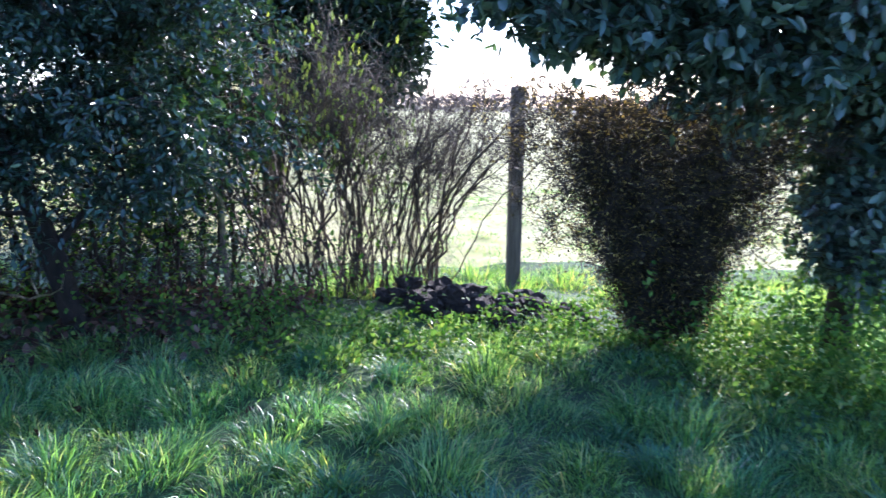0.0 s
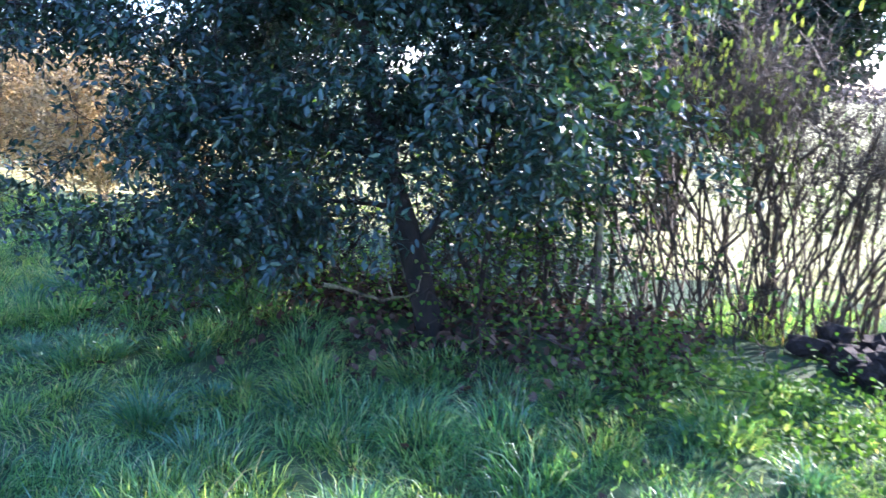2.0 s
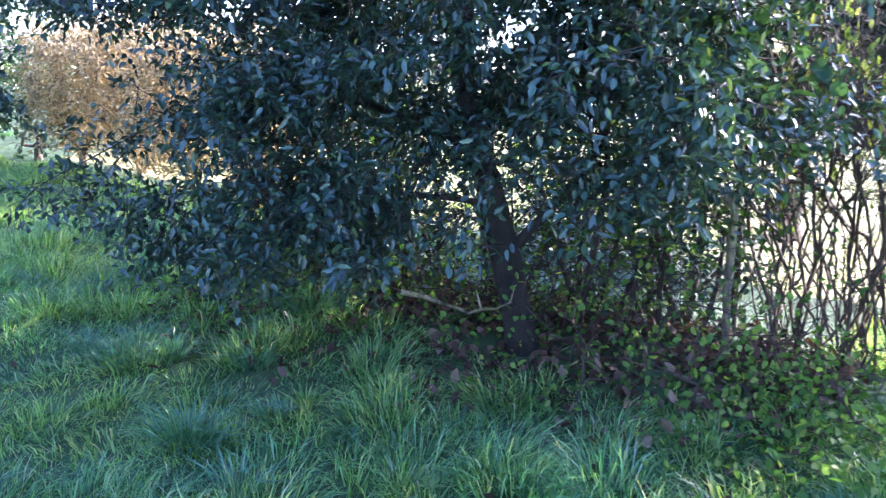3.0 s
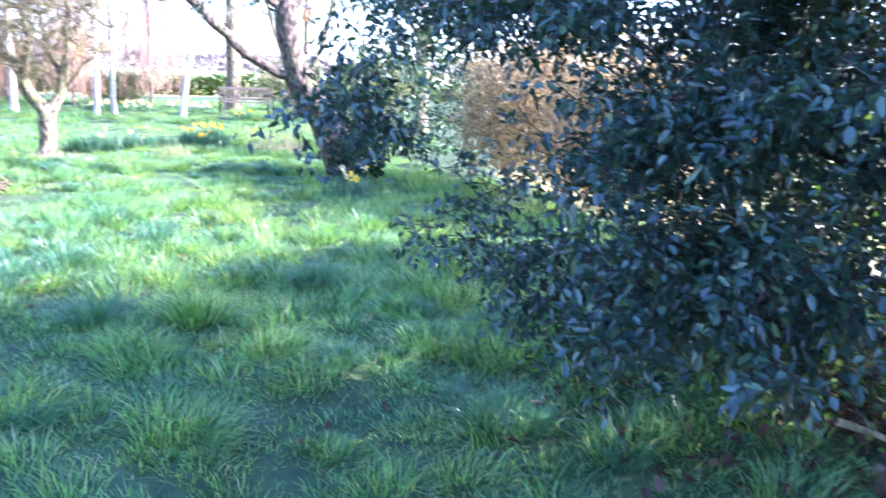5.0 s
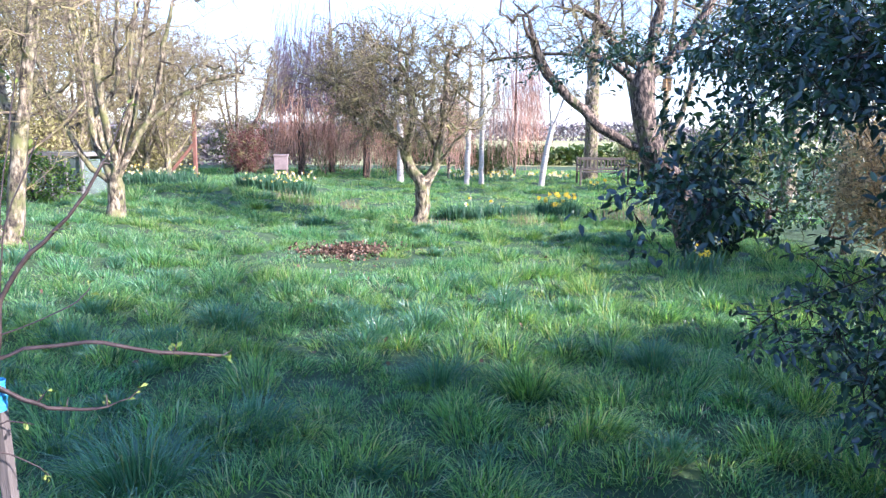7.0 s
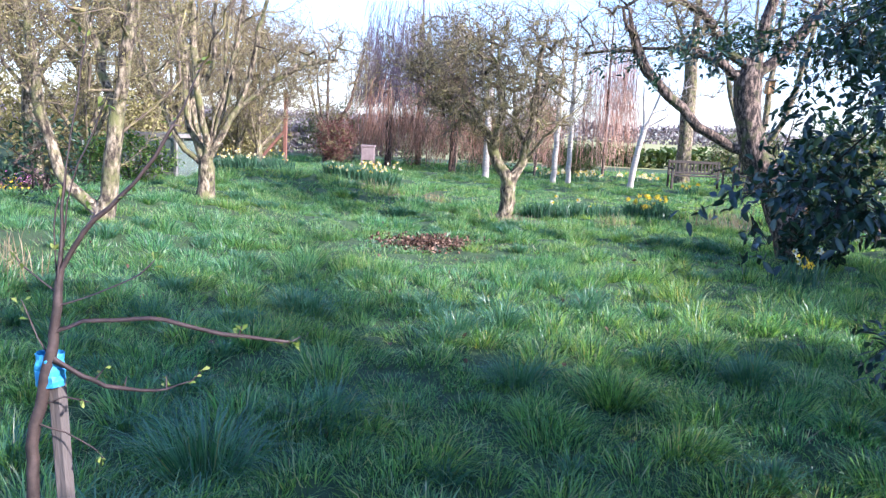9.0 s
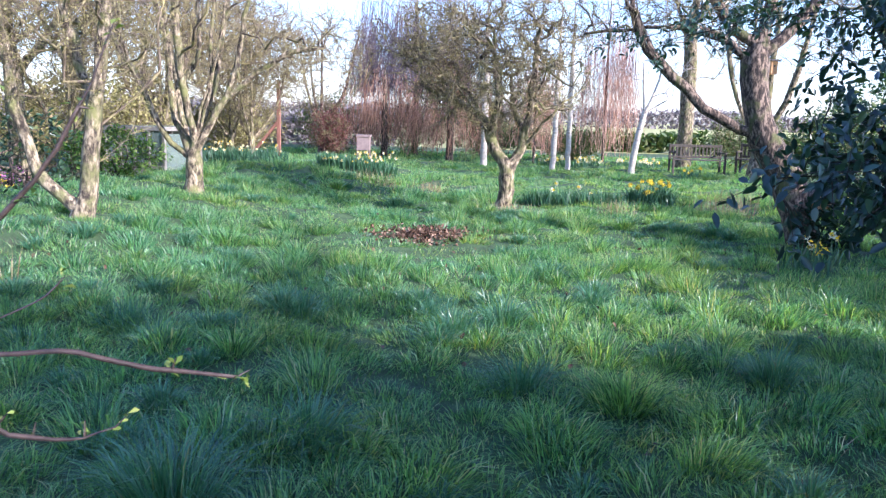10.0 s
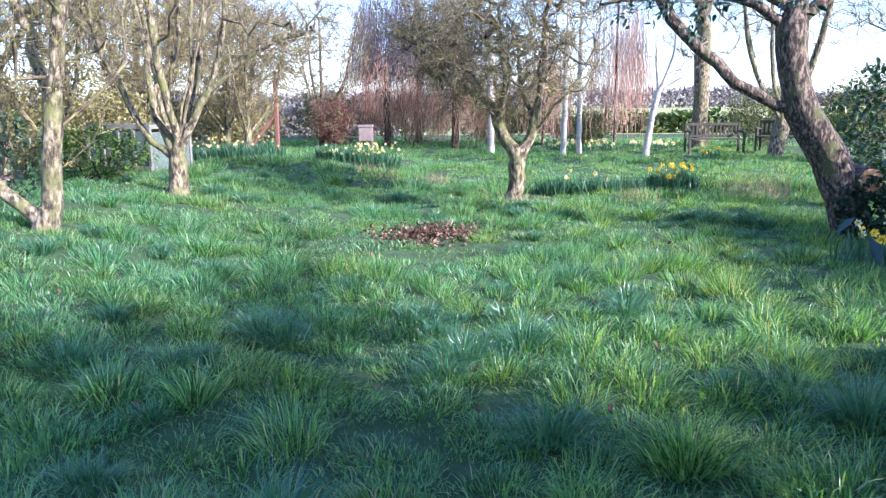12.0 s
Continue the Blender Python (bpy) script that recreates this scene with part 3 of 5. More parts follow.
# ---- the hedge side: evergreens, shrubs, post ----
def holly():
    rng = np.random.default_rng(11)
    limbs = [[(2.72, 0.62, 0.1), (2.62, 0.7, 0.6), (2.55, 0.85, 1.1), (2.6, 1.0, 1.8), (2.75, 1.0, 2.8), (2.8, 1.0, 3.4)],
             [(2.62, 0.7, 0.5), (2.85, 0.4, 1.1), (3.0, 0.2, 1.9), (3.2, 0.0, 2.8)],
             [(2.6, 0.8, 1.0), (2.3, 1.7, 1.4), (2.2, 2.7, 1.8), (2.0, 3.8, 2.0), (1.8, 4.8, 2.05)],
             [(2.3, 1.8, 1.45), (2.1, 2.4, 1.8), (1.7, 2.7, 1.85), (1.35, 2.75, 1.6), (1.05, 2.8, 1.22)],
             [(2.3, 1.8, 1.45), (1.95, 2.2, 1.2), (1.65, 2.5, 0.95), (1.45, 2.65, 0.8)],
             [(2.58, 0.95, 1.7), (2.7, 2.4, 2.3), (2.6, 4.0, 2.5), (2.4, 5.2, 2.4)],
             [(2.55, 0.8, 0.9), (2.1, 1.3, 0.9), (1.9, 2.2, 0.75)],
             [(2.65, 1.0, 2.0), (2.1, 1.0, 2.2), (1.8, 0.8, 2.1)],
             [(2.6, 4.0, 2.5), (2.2, 5.6, 2.4), (1.6, 6.8, 2.28), (0.8, 7.6, 2.15)], [(2.0, 3.8, 2.0), (1.5, 4.6, 2.05), (0.9, 5.2, 1.95)]]
    t = [sprays(rng, 72, (2.75, 1.3, 1.85), (0.95, 1.3, 1.15), 16, 0.5, 0.17), sprays(rng, 24, (2.9, 1.2, 3.0), (1.1, 1.5, 0.6), 14, 0.3, 0.16),
         sprays(rng, 16, (3.3, 2.1, 1.95), (0.45, 0.6, 0.5), 13, 0.1, 0.17), sprays(rng, 34, (2.85, 0.9, 2.35), (0.75, 1.4, 0.45), 15, 0.2, 0.17),
         sprays(rng, 16, (2.05, 1.45, 1.15), (0.32, 0.65, 0.45), 12, 0.3, 0.16), sprays(rng, 7, (1.9, 1.8, 0.72), (0.3, 0.4, 0.26), 9, 0.2, 0.14),
         sprays(rng, 12, (2.4, 0.45, 1.35), (0.35, 0.9, 0.4), 14, 0.1, 0.13), sprays(rng, 14, (2.7, -0.15, 1.85), (0.5, 0.8, 0.65), 14, 0.3, 0.14),
         sprays(rng, 2, (2.2, 1.3, 0.8), (0.3, 0.3, 0.2), 10, 0.1, 0.12),
         sprays(rng, 13, (1.75, 2.7, 1.9), (0.6, 0.4, 0.22), 7, 0.2, 0.17), sprays(rng, 5, (1.2, 2.7, 1.4), (0.25, 0.15, 0.25), 5, 0.1, 0.13),
         sprays(rng, 3, (1.75, 2.4, 0.85), (0.2, 0.25, 0.2), 7, 0.1, 0.14), sprays(rng, 8, (2.1, 3.6, 2.1), (0.5, 0.7, 0.3), 10, 0.2, 0.16),
         sprays(rng, 2, (1.6, 6.3, 2.32), (0.5, 0.9, 0.12), 7, 0.1, 0.12), sprays(rng, 6, (2.5, 4.2, 2.4), (0.7, 1.1, 0.35), 10, 0.2, 0.17)]
    t = np.concatenate(t)
    t = t[t[:, 2] > 0.34]
    t = t[(t[:, 0] < 2.7) | (t[:, 2] > 0.98 + 0.75 * (t[:, 0] - 2.7)) | (t[:, 1] > 3.2) | (t[:, 0] < 2.9) & (t[:, 1] > 1.5)]
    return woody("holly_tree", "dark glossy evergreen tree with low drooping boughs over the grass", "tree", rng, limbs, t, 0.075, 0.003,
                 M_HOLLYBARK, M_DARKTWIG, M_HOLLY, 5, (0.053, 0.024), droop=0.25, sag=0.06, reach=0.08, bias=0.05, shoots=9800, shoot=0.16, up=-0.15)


holly()


def dark_evergreen():
    rng = np.random.default_rng(12)
    limbs = [[(8.5, 0.45, -0.15), (8.5, 0.45, 1.2), (8.5, 0.45, 2.2), (8.5, 0.45, 3.4)]]
    t = np.concatenate([in_ellipsoid(rng, 1000, (8.5, 0.45, 2.35), (1.4, 2.0, 1.4), 0.2, 1.1)])
    return woody("yew_tree", "very dark dense evergreen tree behind the hedge", "tree", rng, limbs, t, 0.16, 0.003, M_BARK, M_DARKTWIG, M_DARK, 3,
                 (0.13, 0.065), reach=0.14, shoots=8500, shoot=0.3)


dark_evergreen()


def hedge_stems():
    rng = np.random.default_rng(13)
    for k in range(44):
        x, y = rng.uniform(3.0, 4.5), rng.uniform(-0.05, 2.9)
        z, h = float(ground_z(x, y)), rng.uniform(0.8, 2.3)
        a, b = rng.normal(0, 0.16, 2), rng.normal(0, 0.45, 2)
        limbs = [[(x, y, z - 0.02), (x + a[0], y + a[1], z + h * 0.45), (x + b[0], y + b[1], z + h)]]
        t = in_ellipsoid(rng, 26, (x, y, z + h * 0.5), (0.45, 0.45, h * 0.45), 0.1)
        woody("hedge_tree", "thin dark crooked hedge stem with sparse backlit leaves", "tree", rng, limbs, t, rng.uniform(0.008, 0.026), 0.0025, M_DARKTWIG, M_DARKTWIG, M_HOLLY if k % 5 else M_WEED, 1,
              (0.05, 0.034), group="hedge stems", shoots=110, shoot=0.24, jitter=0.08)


hedge_stems()


def broad_leaf_shrub():
    rng = np.random.default_rng(14)
    limbs = [[(3.1, -0.25, 0.1), (3.1, -0.2, 0.9), (3.25, -0.25, 1.5), (3.75, -0.1, 1.66)], [(3.1, -0.2, 0.8), (2.95, 0.1, 1.3), (2.9, 0.2, 1.7)]]
    t = in_ellipsoid(rng, 100, (3.0, -0.1, 1.45), (0.5, 0.5, 0.45), 0.1)
    return woody("elder_shrub", "shrub with large flat grey-green leaves on thin stems", "shrub", rng, limbs, t, 0.02, 0.003, M_TWIG, M_DARKTWIG, M_BROAD, 4, (0.11, 0.075), droop=0.2, reach=0.08)


broad_leaf_shrub()


def pale_leaf():
    rng = np.random.default_rng(9)
    v, f = leaves(rng, np.zeros((1, 3)), np.array([[0.2, -1.0, -0.3]]), 0.13, 0.09, 0.0, 0.0)
    ob = link_mesh("pale_leaf", v, f, M_CREAM, at=pose(3.72, -0.08, 1.66))
    tagged(ob, "single pale upturned leaf caught on a bare twig", "leaf")


pale_leaf()


def twiggy_shrub():
    rng = np.random.default_rng(15)
    top = empty_at("twiggy_shrub", pose(4.1, -1.1, float(ground_z(4.1, -1.1))), "bare many-stemmed shrub with yellow-green shoots at its tips", "shrub")
    n0, buds = 0, []
    all_v, all_f4, all_f3 = [], [], []
    crowns = (0.08, 0.3, 0.5, 0.62, 0.78, 0.93)
    for k in range(110):
        c = crowns[k % 6]
        u = c + rng.normal(0, 0.09)
        bx, by = 3.7 + 0.6 * c + rng.normal(0, 0.07), -0.3 - 1.35 * c + rng.normal(0, 0.07)
        z = float(ground_z(bx, by))
        h = rng.uniform(1.35, 2.15) * (1.0 - 0.15 * u)
        lean = rng.normal(0, 0.34, 2) + np.array([0.0, (0.45 - u) * 0.7 + (c - u) * 2.0])
        limb = [(bx, by, z - 0.02), (bx + lean[0] * 0.3, by + lean[1] * 0.3, z + h * 0.4), (bx + lean[0] * 0.8, by + lean[1] * 0.8, z + h * 0.8), (bx + lean[0] * 1.2, by + lean[1] * 1.3, z + h)]
        t = in_ellipsoid(rng, 16, (limb[2][0], limb[2][1], z + h * 0.8), (0.22, 0.25, h * 0.32), 0.2)
        nodes, parent, r, tips = grow(rng, [limb], t, rng.uniform(0.004, 0.012), 0.002, 0.14, 0.09)
        sv, sf, sm, se, sw = twiglets(rng, nodes - np.array(top.location), parent, r, 90, 0.26, 0.0017, 0.45)
        v, f = tubes(nodes - np.array(top.location), parent, r, lambda q: True)
        all_v.append(v)
        all_f4.append(f[0] + n0)
        if len(f) > 1:
            all_f3.append(f[1] + n0)
        n0 += len(v)
        all_v.append(sv)
        all_f4.append(sf + n0)
        n0 += len(sv)
        tp = nodes[tips]
        if u < 0.5:
            m = 2
            buds.append(np.repeat(tp, m, 0) + rng.normal(0, 0.03, (len(tp) * m, 3)))
    link_mesh("stem_thicket", np.concatenate(all_v), [np.concatenate(all_f4)] + ([np.concatenate(all_f3)] if all_f3 else []), M_SHRUBTWIG, top, smooth=True)
    b = np.concatenate(buds) - np.array(top.location)
    v, f = leaves(rng, b, np.tile([0, 0, 1.0], (len(b), 1)), 0.062, 0.024, -0.3, 0.4)
    link_mesh("foliage", v, f, M_BUD, top, "small yellow-green young leaves")
    return top


twiggy_shrub()


def goblet_bush():
    rng = np.random.default_rng(16)
    x, y = 2.72, -3.08
    z = float(ground_z(x, y))
    limbs = [[(x, y, z - 0.03), (x, y, z + 0.2)]]
    for k in range(26):
        a, q = k * 2.4, 0.35 + 0.65 * ((k * 0.618) % 1)
        c, d = math.cos(a) * q, math.sin(a) * q
        limbs.append([(x + 0.05 * c, y + 0.05 * d, z), (x + 0.2 * c, y + 0.22 * d, z + 0.35), (x + 0.38 * c, y + 0.42 * d, z + 0.85), (x + 0.58 * c, y + 0.66 * d, z + 1.35)])

    def cone(n, z0, z1, grow_by, extra):
        h, a, q = rng.uniform(z0, z1, n), rng.uniform(0, 2 * np.pi, n), np.sqrt(rng.uniform(0.02, 1, n))
        r = (0.2 + 0.36 * h ** 1.15) * grow_by + extra
        return np.stack([x + np.cos(a) * q * r * 0.95, y + np.sin(a) * q * r * 1.08, z + h], 1)

    t = np.concatenate([cone(2100, 0.12, 1.5, 1.0, 0.0), cone(700, 0.6, 1.66, 1.0, 0.38)])
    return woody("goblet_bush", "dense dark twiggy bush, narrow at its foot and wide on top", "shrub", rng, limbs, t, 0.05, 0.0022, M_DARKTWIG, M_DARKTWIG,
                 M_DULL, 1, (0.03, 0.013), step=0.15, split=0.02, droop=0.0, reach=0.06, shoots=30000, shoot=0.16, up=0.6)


goblet_bush()


def laurel_near():
    rng = np.random.default_rng(17)
    limbs = [[(2.55, -4.15, -0.03), (2.5, -4.12, 0.9), (2.35, -4.05, 1.8), (2.2, -3.9, 2.4), (2.0, -3.8, 3.0)],
             [(2.35, -4.05, 1.8), (2.0, -3.4, 2.1), (1.9, -2.6, 2.15), (1.9, -2.0, 2.1)], [(2.3, -4.0, 2.0), (1.7, -3.7, 2.2), (1.3, -3.5, 2.3)]]
    t = np.concatenate([in_ellipsoid(rng, 620, (1.95, -3.5, 2.1), (0.65, 1.3, 0.62), 0.2, 1.5), in_ellipsoid(rng, 170, (1.95, -2.6, 2.1), (0.5, 0.9, 0.4), 0.1, 1.72),
                        in_ellipsoid(rng, 320, (2.3, -4.1, 1.25), (0.36, 0.36, 0.85), 0.2, 0.35), in_ellipsoid(rng, 60, (2.1, -2.15, 2.12), (0.3, 0.45, 0.2), 0.1, 1.9)])
    return woody("laurel_tree", "evergreen tree with broad glossy leaves overhanging the grass", "tree", rng, limbs, t, 0.09, 0.004, M_DARKTWIG, M_DARKTWIG, M_SKYLIT, 3,
                 (0.085, 0.045), droop=0.15, reach=0.08, shoots=5200, shoot=0.16)


laurel_near()


def fence_post():
    x, y = 4.55, -2.34
    z = float(ground_z(x, y))
    post = empty_at("fence_post", pose(x, y, z - 0.05, 0, 1.0, 8), "tall dark weathered timber fence post standing in the turf", "fence post")
    bm = box(0.12, 0.11, 1.78, 0.012, pose(0, 0, 0.89))
    part("post", bm, M_WEATHERED, post)


fence_post()


def rubble_heap():
    rng = np.random.default_rng(18)
    for k in range(90):
        u = rng.uniform(0, 1)
        x, y = 3.75 - 0.45 * u + rng.normal(0, 0.14), -1.45 - 1.2 * u + rng.normal(0, 0.08)
        s = rng.uniform(0.04, 0.1)
        bm = bmesh.new()
        bmesh.ops.create_icosphere(bm, subdivisions=2, radius=s)
        for vtx in bm.verts:
            vtx.co *= 1 + 0.8 * noise.noise(vtx.co * 16 + Vector((k * 3.1, 0, 0)))
            vtx.co.z *= 0.75
        me = bpy.data.meshes.new("rubble")
        bm.to_mesh(me)
        bm.free()
        me.materials.append(M_STONE)
        ob = new("turf_clod", me)
        ob.matrix_basis = pose(x, y, float(ground_z(x, y)) + s * 0.35 + 0.07 * rng.uniform(0, 1.2), 0, 0, rng.uniform(0, 360))
        tagged(ob, "dark clod of dug earth and roots in a low heap", "clod", "heap of clods")


rubble_heap()


def fallen_branch():
    rng = np.random.default_rng(19)
    limbs = [[(1.98, 0.85, 0.53), (2.18, 0.74, 0.46), (2.3, 0.71, 0.39), (2.5, 0.68, 0.38), (2.66, 0.6, 0.42)]]
    woody("fallen_branch", "pale bare fallen branch lying against the trunk", "branch", rng, limbs, [(2.1, 0.9, 0.56), (2.58, 0.62, 0.5), (2.4, 0.75, 0.5)], 0.0105, 0.005, M_BARKPALE, M_BARKPALE)


fallen_branch()


def undergrowth():
    rng = np.random.default_rng(20)
    n = 9500
    u = rng.uniform(0, 1, n)
    y = -4.6 + 7.4 * u
    x = 2.75 + 0.25 * np.sin(y * 1.7) - 0.6 * smooth_step(y, -2.4, -3.6) + rng.normal(0, 0.36, n)
    h = rng.uniform(0, 1, n) ** 1.6 * (0.2 + 0.45 * smooth_step(-y, 2.9, 3.9)) * (0.7 + 0.5 * np.sin(y * 5.1 + x * 3) ** 2)
    keep = (y < -0.3) | (rng.random(n) < 0.4)
    x, y, h = x[keep], y[keep], h[keep]
    foliage("nettle_patch", "low fresh green nettles and weeds along the hedge bottom", "weeds", rng, np.stack([x, y, ground_z(x, y) + 0.02 + h], 1), M_WEED, (0.042, 0.027))
    n = 4200
    x, y = 1.9 + rng.normal(0, 0.42, n), -3.75 + rng.normal(0, 0.38, n)
    h = rng.uniform(0, 1, n) ** 1.4 * 0.55 * (0.6 + 0.5 * np.sin(y * 7 + x * 4) ** 2)
    foliage("tall_weeds", "tall tangled weeds growing round the laurel foot", "weeds", rng, np.stack([x, y, ground_z(x, y) + 0.02 + h], 1), M_WEED, (0.045, 0.024))
    n = 3200
    y = rng.uniform(-0.8, 2.6, n)
    x = 3.0 + rng.normal(0, 0.5, n)
    foliage("leaf_litter", "brown dead leaves lying under the evergreen tree", "leaves", rng, np.stack([x, y, ground_z(x, y) + rng.uniform(0.0, 0.05, n)], 1), M_LITTER, (0.07, 0.045))
    # brambles: arching bare canes with a few leaves
    for k in range(30):
        y = -1.0 + 0.125 * k + rng.normal(0, 0.1)
        x = 2.85 + rng.normal(0, 0.25)
        z = float(ground_z(x, y))
        t = in_ellipsoid(rng, 40, (x, y, z + 0.34), (0.35, 0.45, 0.36), 0.2, z + 0.04)
        woody("bramble", "tangled bramble with thin brown canes and few leaves", "bramble", rng, [[(x, y, z - 0.02), (x, y, z + 0.15)]], t, 0.007, 0.002, M_DARKTWIG, M_DARKTWIG, M_WEED, 2, (0.04, 0.027), group="brambles", sag=-0.2)
    n = 1200
    x, y = -1.05 + rng.normal(0, 0.27, n), 9.65 + rng.normal(0, 0.37, n)
    y = y + 0.25 * (x + 1.05)
    foliage("leaf_patch", "patch of brown fallen leaves lying in the grass", "leaves", rng, np.stack([x, y, ground_z(x, y) + rng.uniform(0.01, 0.05, n)], 1), M_PATCH, (0.052, 0.036), 0.0)
    n = 140
    x, y = rng.uniform(-4, 3, n), rng.uniform(1.5, 11, n)
    foliage("fallen_leaves", "scattered brown fallen leaves in the grass", "leaves", rng, np.stack([x, y, ground_z(x, y) + 0.05], 1), M_PATCH, (0.045, 0.03))


undergrowth()


# ---- the garden: fruit trees, bulbs, birches ----
def centre_tree():
    rng = np.random.default_rng(31)
    bx, by = -0.19, 12.9
    B = lambda dx, z, dy=0.0: (bx + dx, by + dy, z)
    limbs = [[B(0, -0.05), B(0.06, 0.35), B(0.1, 0.66)],
             [B(0.1, 0.66), B(-0.12, 0.95), B(-0.3, 1.4), B(-0.6, 1.9, 0.2)],
             [B(0.1, 0.66), B(0.3, 1.0), B(0.38, 1.5), B(0.45, 2.1, -0.2), B(0.5, 2.9)],
             [B(-0.2, 1.15), B(-0.1, 1.8, -0.3), B(-0.2, 2.6)],
             [B(0.3, 1.0), B(0.75, 1.55, -0.3), B(1.2, 1.95, -0.2)],
             [B(-0.3, 1.4), B(-0.95, 1.8, 0.3), B(-1.5, 2.0)],
             [B(0.35, 1.3), B(0.1, 1.7, 0.6), B(0.1, 2.2, 1.0)]]
    t = np.concatenate([in_ellipsoid(rng, 900, (bx - 0.2, by, 2.4), (1.6, 1.5, 1.25), 0.1, 1.2), in_ellipsoid(rng, 130, (bx - 1.2, by, 2.6), (1.0, 1.0, 0.7), 0.2)])
    return woody("apple_tree", "old bare fruit tree with a pale leaning trunk and twiggy crown", "tree", rng, limbs, t, 0.125, 0.0062, M_BARKPALE, M_TWIG, M_GOLD, 1,
                 (0.03, 0.018), jitter=0.08, split=0.02, reach=0.06, shoots=6500, shoot=0.33, up=0.15, taper=1.05)


centre_tree()


def vase_tree():
    rng = np.random.default_rng(32)
    bx, by, bz = -4.5, 10.85, 0.36
    B = lambda dx, z, dy=0.0: (bx + dx, by + dy, bz + z)
    limbs = [[B(0, -0.05), B(0, 0.3), B(0.02, 0.5)],
             [B(0, 0.45), B(-0.45, 0.85), B(-0.75, 1.5), B(-1.1, 2.1), B(-1.5, 3.0)],
             [B(0, 0.45), B(-0.22, 1.0), B(-0.3, 1.7), B(-0.45, 2.6), B(-0.5, 3.8)],
             [B(0, 0.5), B(0.1, 1.0), B(0.3, 1.6), B(0.35, 2.4), B(0.6, 3.6)],
             [B(0.02, 0.5), B(0.3, 0.95), B(0.6, 1.5), B(0.75, 2.2), B(1.0, 3.2)],
             [B(0.5, 1.35), B(0.95, 1.65), B(1.4, 1.9), B(1.9, 2.0)],
             [B(-0.25, 1.2), B(0.0, 1.9, 0.3), B(0.0, 3.0, 0.4), B(0.1, 4.0, 0.4)],
             [B(-0.6, 1.2), B(-0.8, 1.9, -0.3), B(-0.8, 2.8, -0.4)]]
    for k in range(4):
        a, q = k * 2.4, rng.uniform(0.5, 1.3)
        c, d = math.cos(a) * q, math.sin(a) * q
        limbs.append([B(c * 0.15, 0.6 + 0.06 * k, d * 0.15), B(c * 0.4, 1.3, d * 0.4), B(c * 0.75, 2.3, d * 0.7), B(c * 1.1, 3.4 + 0.1 * k, d)])
    t = np.concatenate([in_ellipsoid(rng, 420, (bx, by, bz + 3.1), (1.9, 1.5, 1.5), 0.3, 1.6), in_ellipsoid(rng, 60, (bx + 1.6, by, bz + 2.1), (0.7, 0.6, 0.4), 0.1)])
    return woody("plum_tree", "bare tree with many steep limbs fanning from a short trunk", "tree", rng, limbs, t, 0.115, 0.0045, M_BARKPALE, M_TWIG, None, jitter=0.07, split=0.02, shoots=2400, shoot=0.35, up=0.4, taper=0.95)


vase_tree()


def left_tree():
    rng = np.random.default_rng(33)
    bx, by, bz = -4.38, 7.72, 0.34
    B = lambda dx, z, dy=0.0: (bx + dx, by + dy, bz + z)
    limbs = [[B(0, -0.05), B(0.02, 0.12)],
             [B(0, 0.08), B(0.1, 0.5), B(0.22, 1.1), B(0.3, 1.7), B(0.42, 2.4), B(0.5, 3.4)],
             [B(0, 0.08), B(-0.35, 0.35), B(-0.6, 0.9), B(-0.7, 1.5), B(-0.8, 2.4)],
             [B(0.2, 0.9), B(0.55, 1.25, 0.2), B(0.75, 1.5, 0.3)],
             [B(0.22, 1.1), B(-0.05, 1.6, 0.2), B(-0.2, 2.2, 0.2)],
             [B(0.12, 0.55), B(0.35, 0.8, 0.35), B(0.5, 1.35, 0.5)],
             [B(-0.65, 1.2), B(-1.0, 1.6), B(-1.3, 2.2)]]
    t = in_ellipsoid(rng, 380, (bx - 0.2, by, bz + 2.35), (1.3, 1.2, 1.25), 0.2, 1.3)
    return woody("old_fruit_tree", "bare fruit tree forking into two stems at the ground", "tree", rng, limbs, t, 0.11, 0.004, M_BARKPALE, M_TWIG, M_GOLD, 1, (0.03, 0.018), jitter=0.07, split=0.02, shoots=3000, shoot=0.28, taper=1.05)


left_tree()


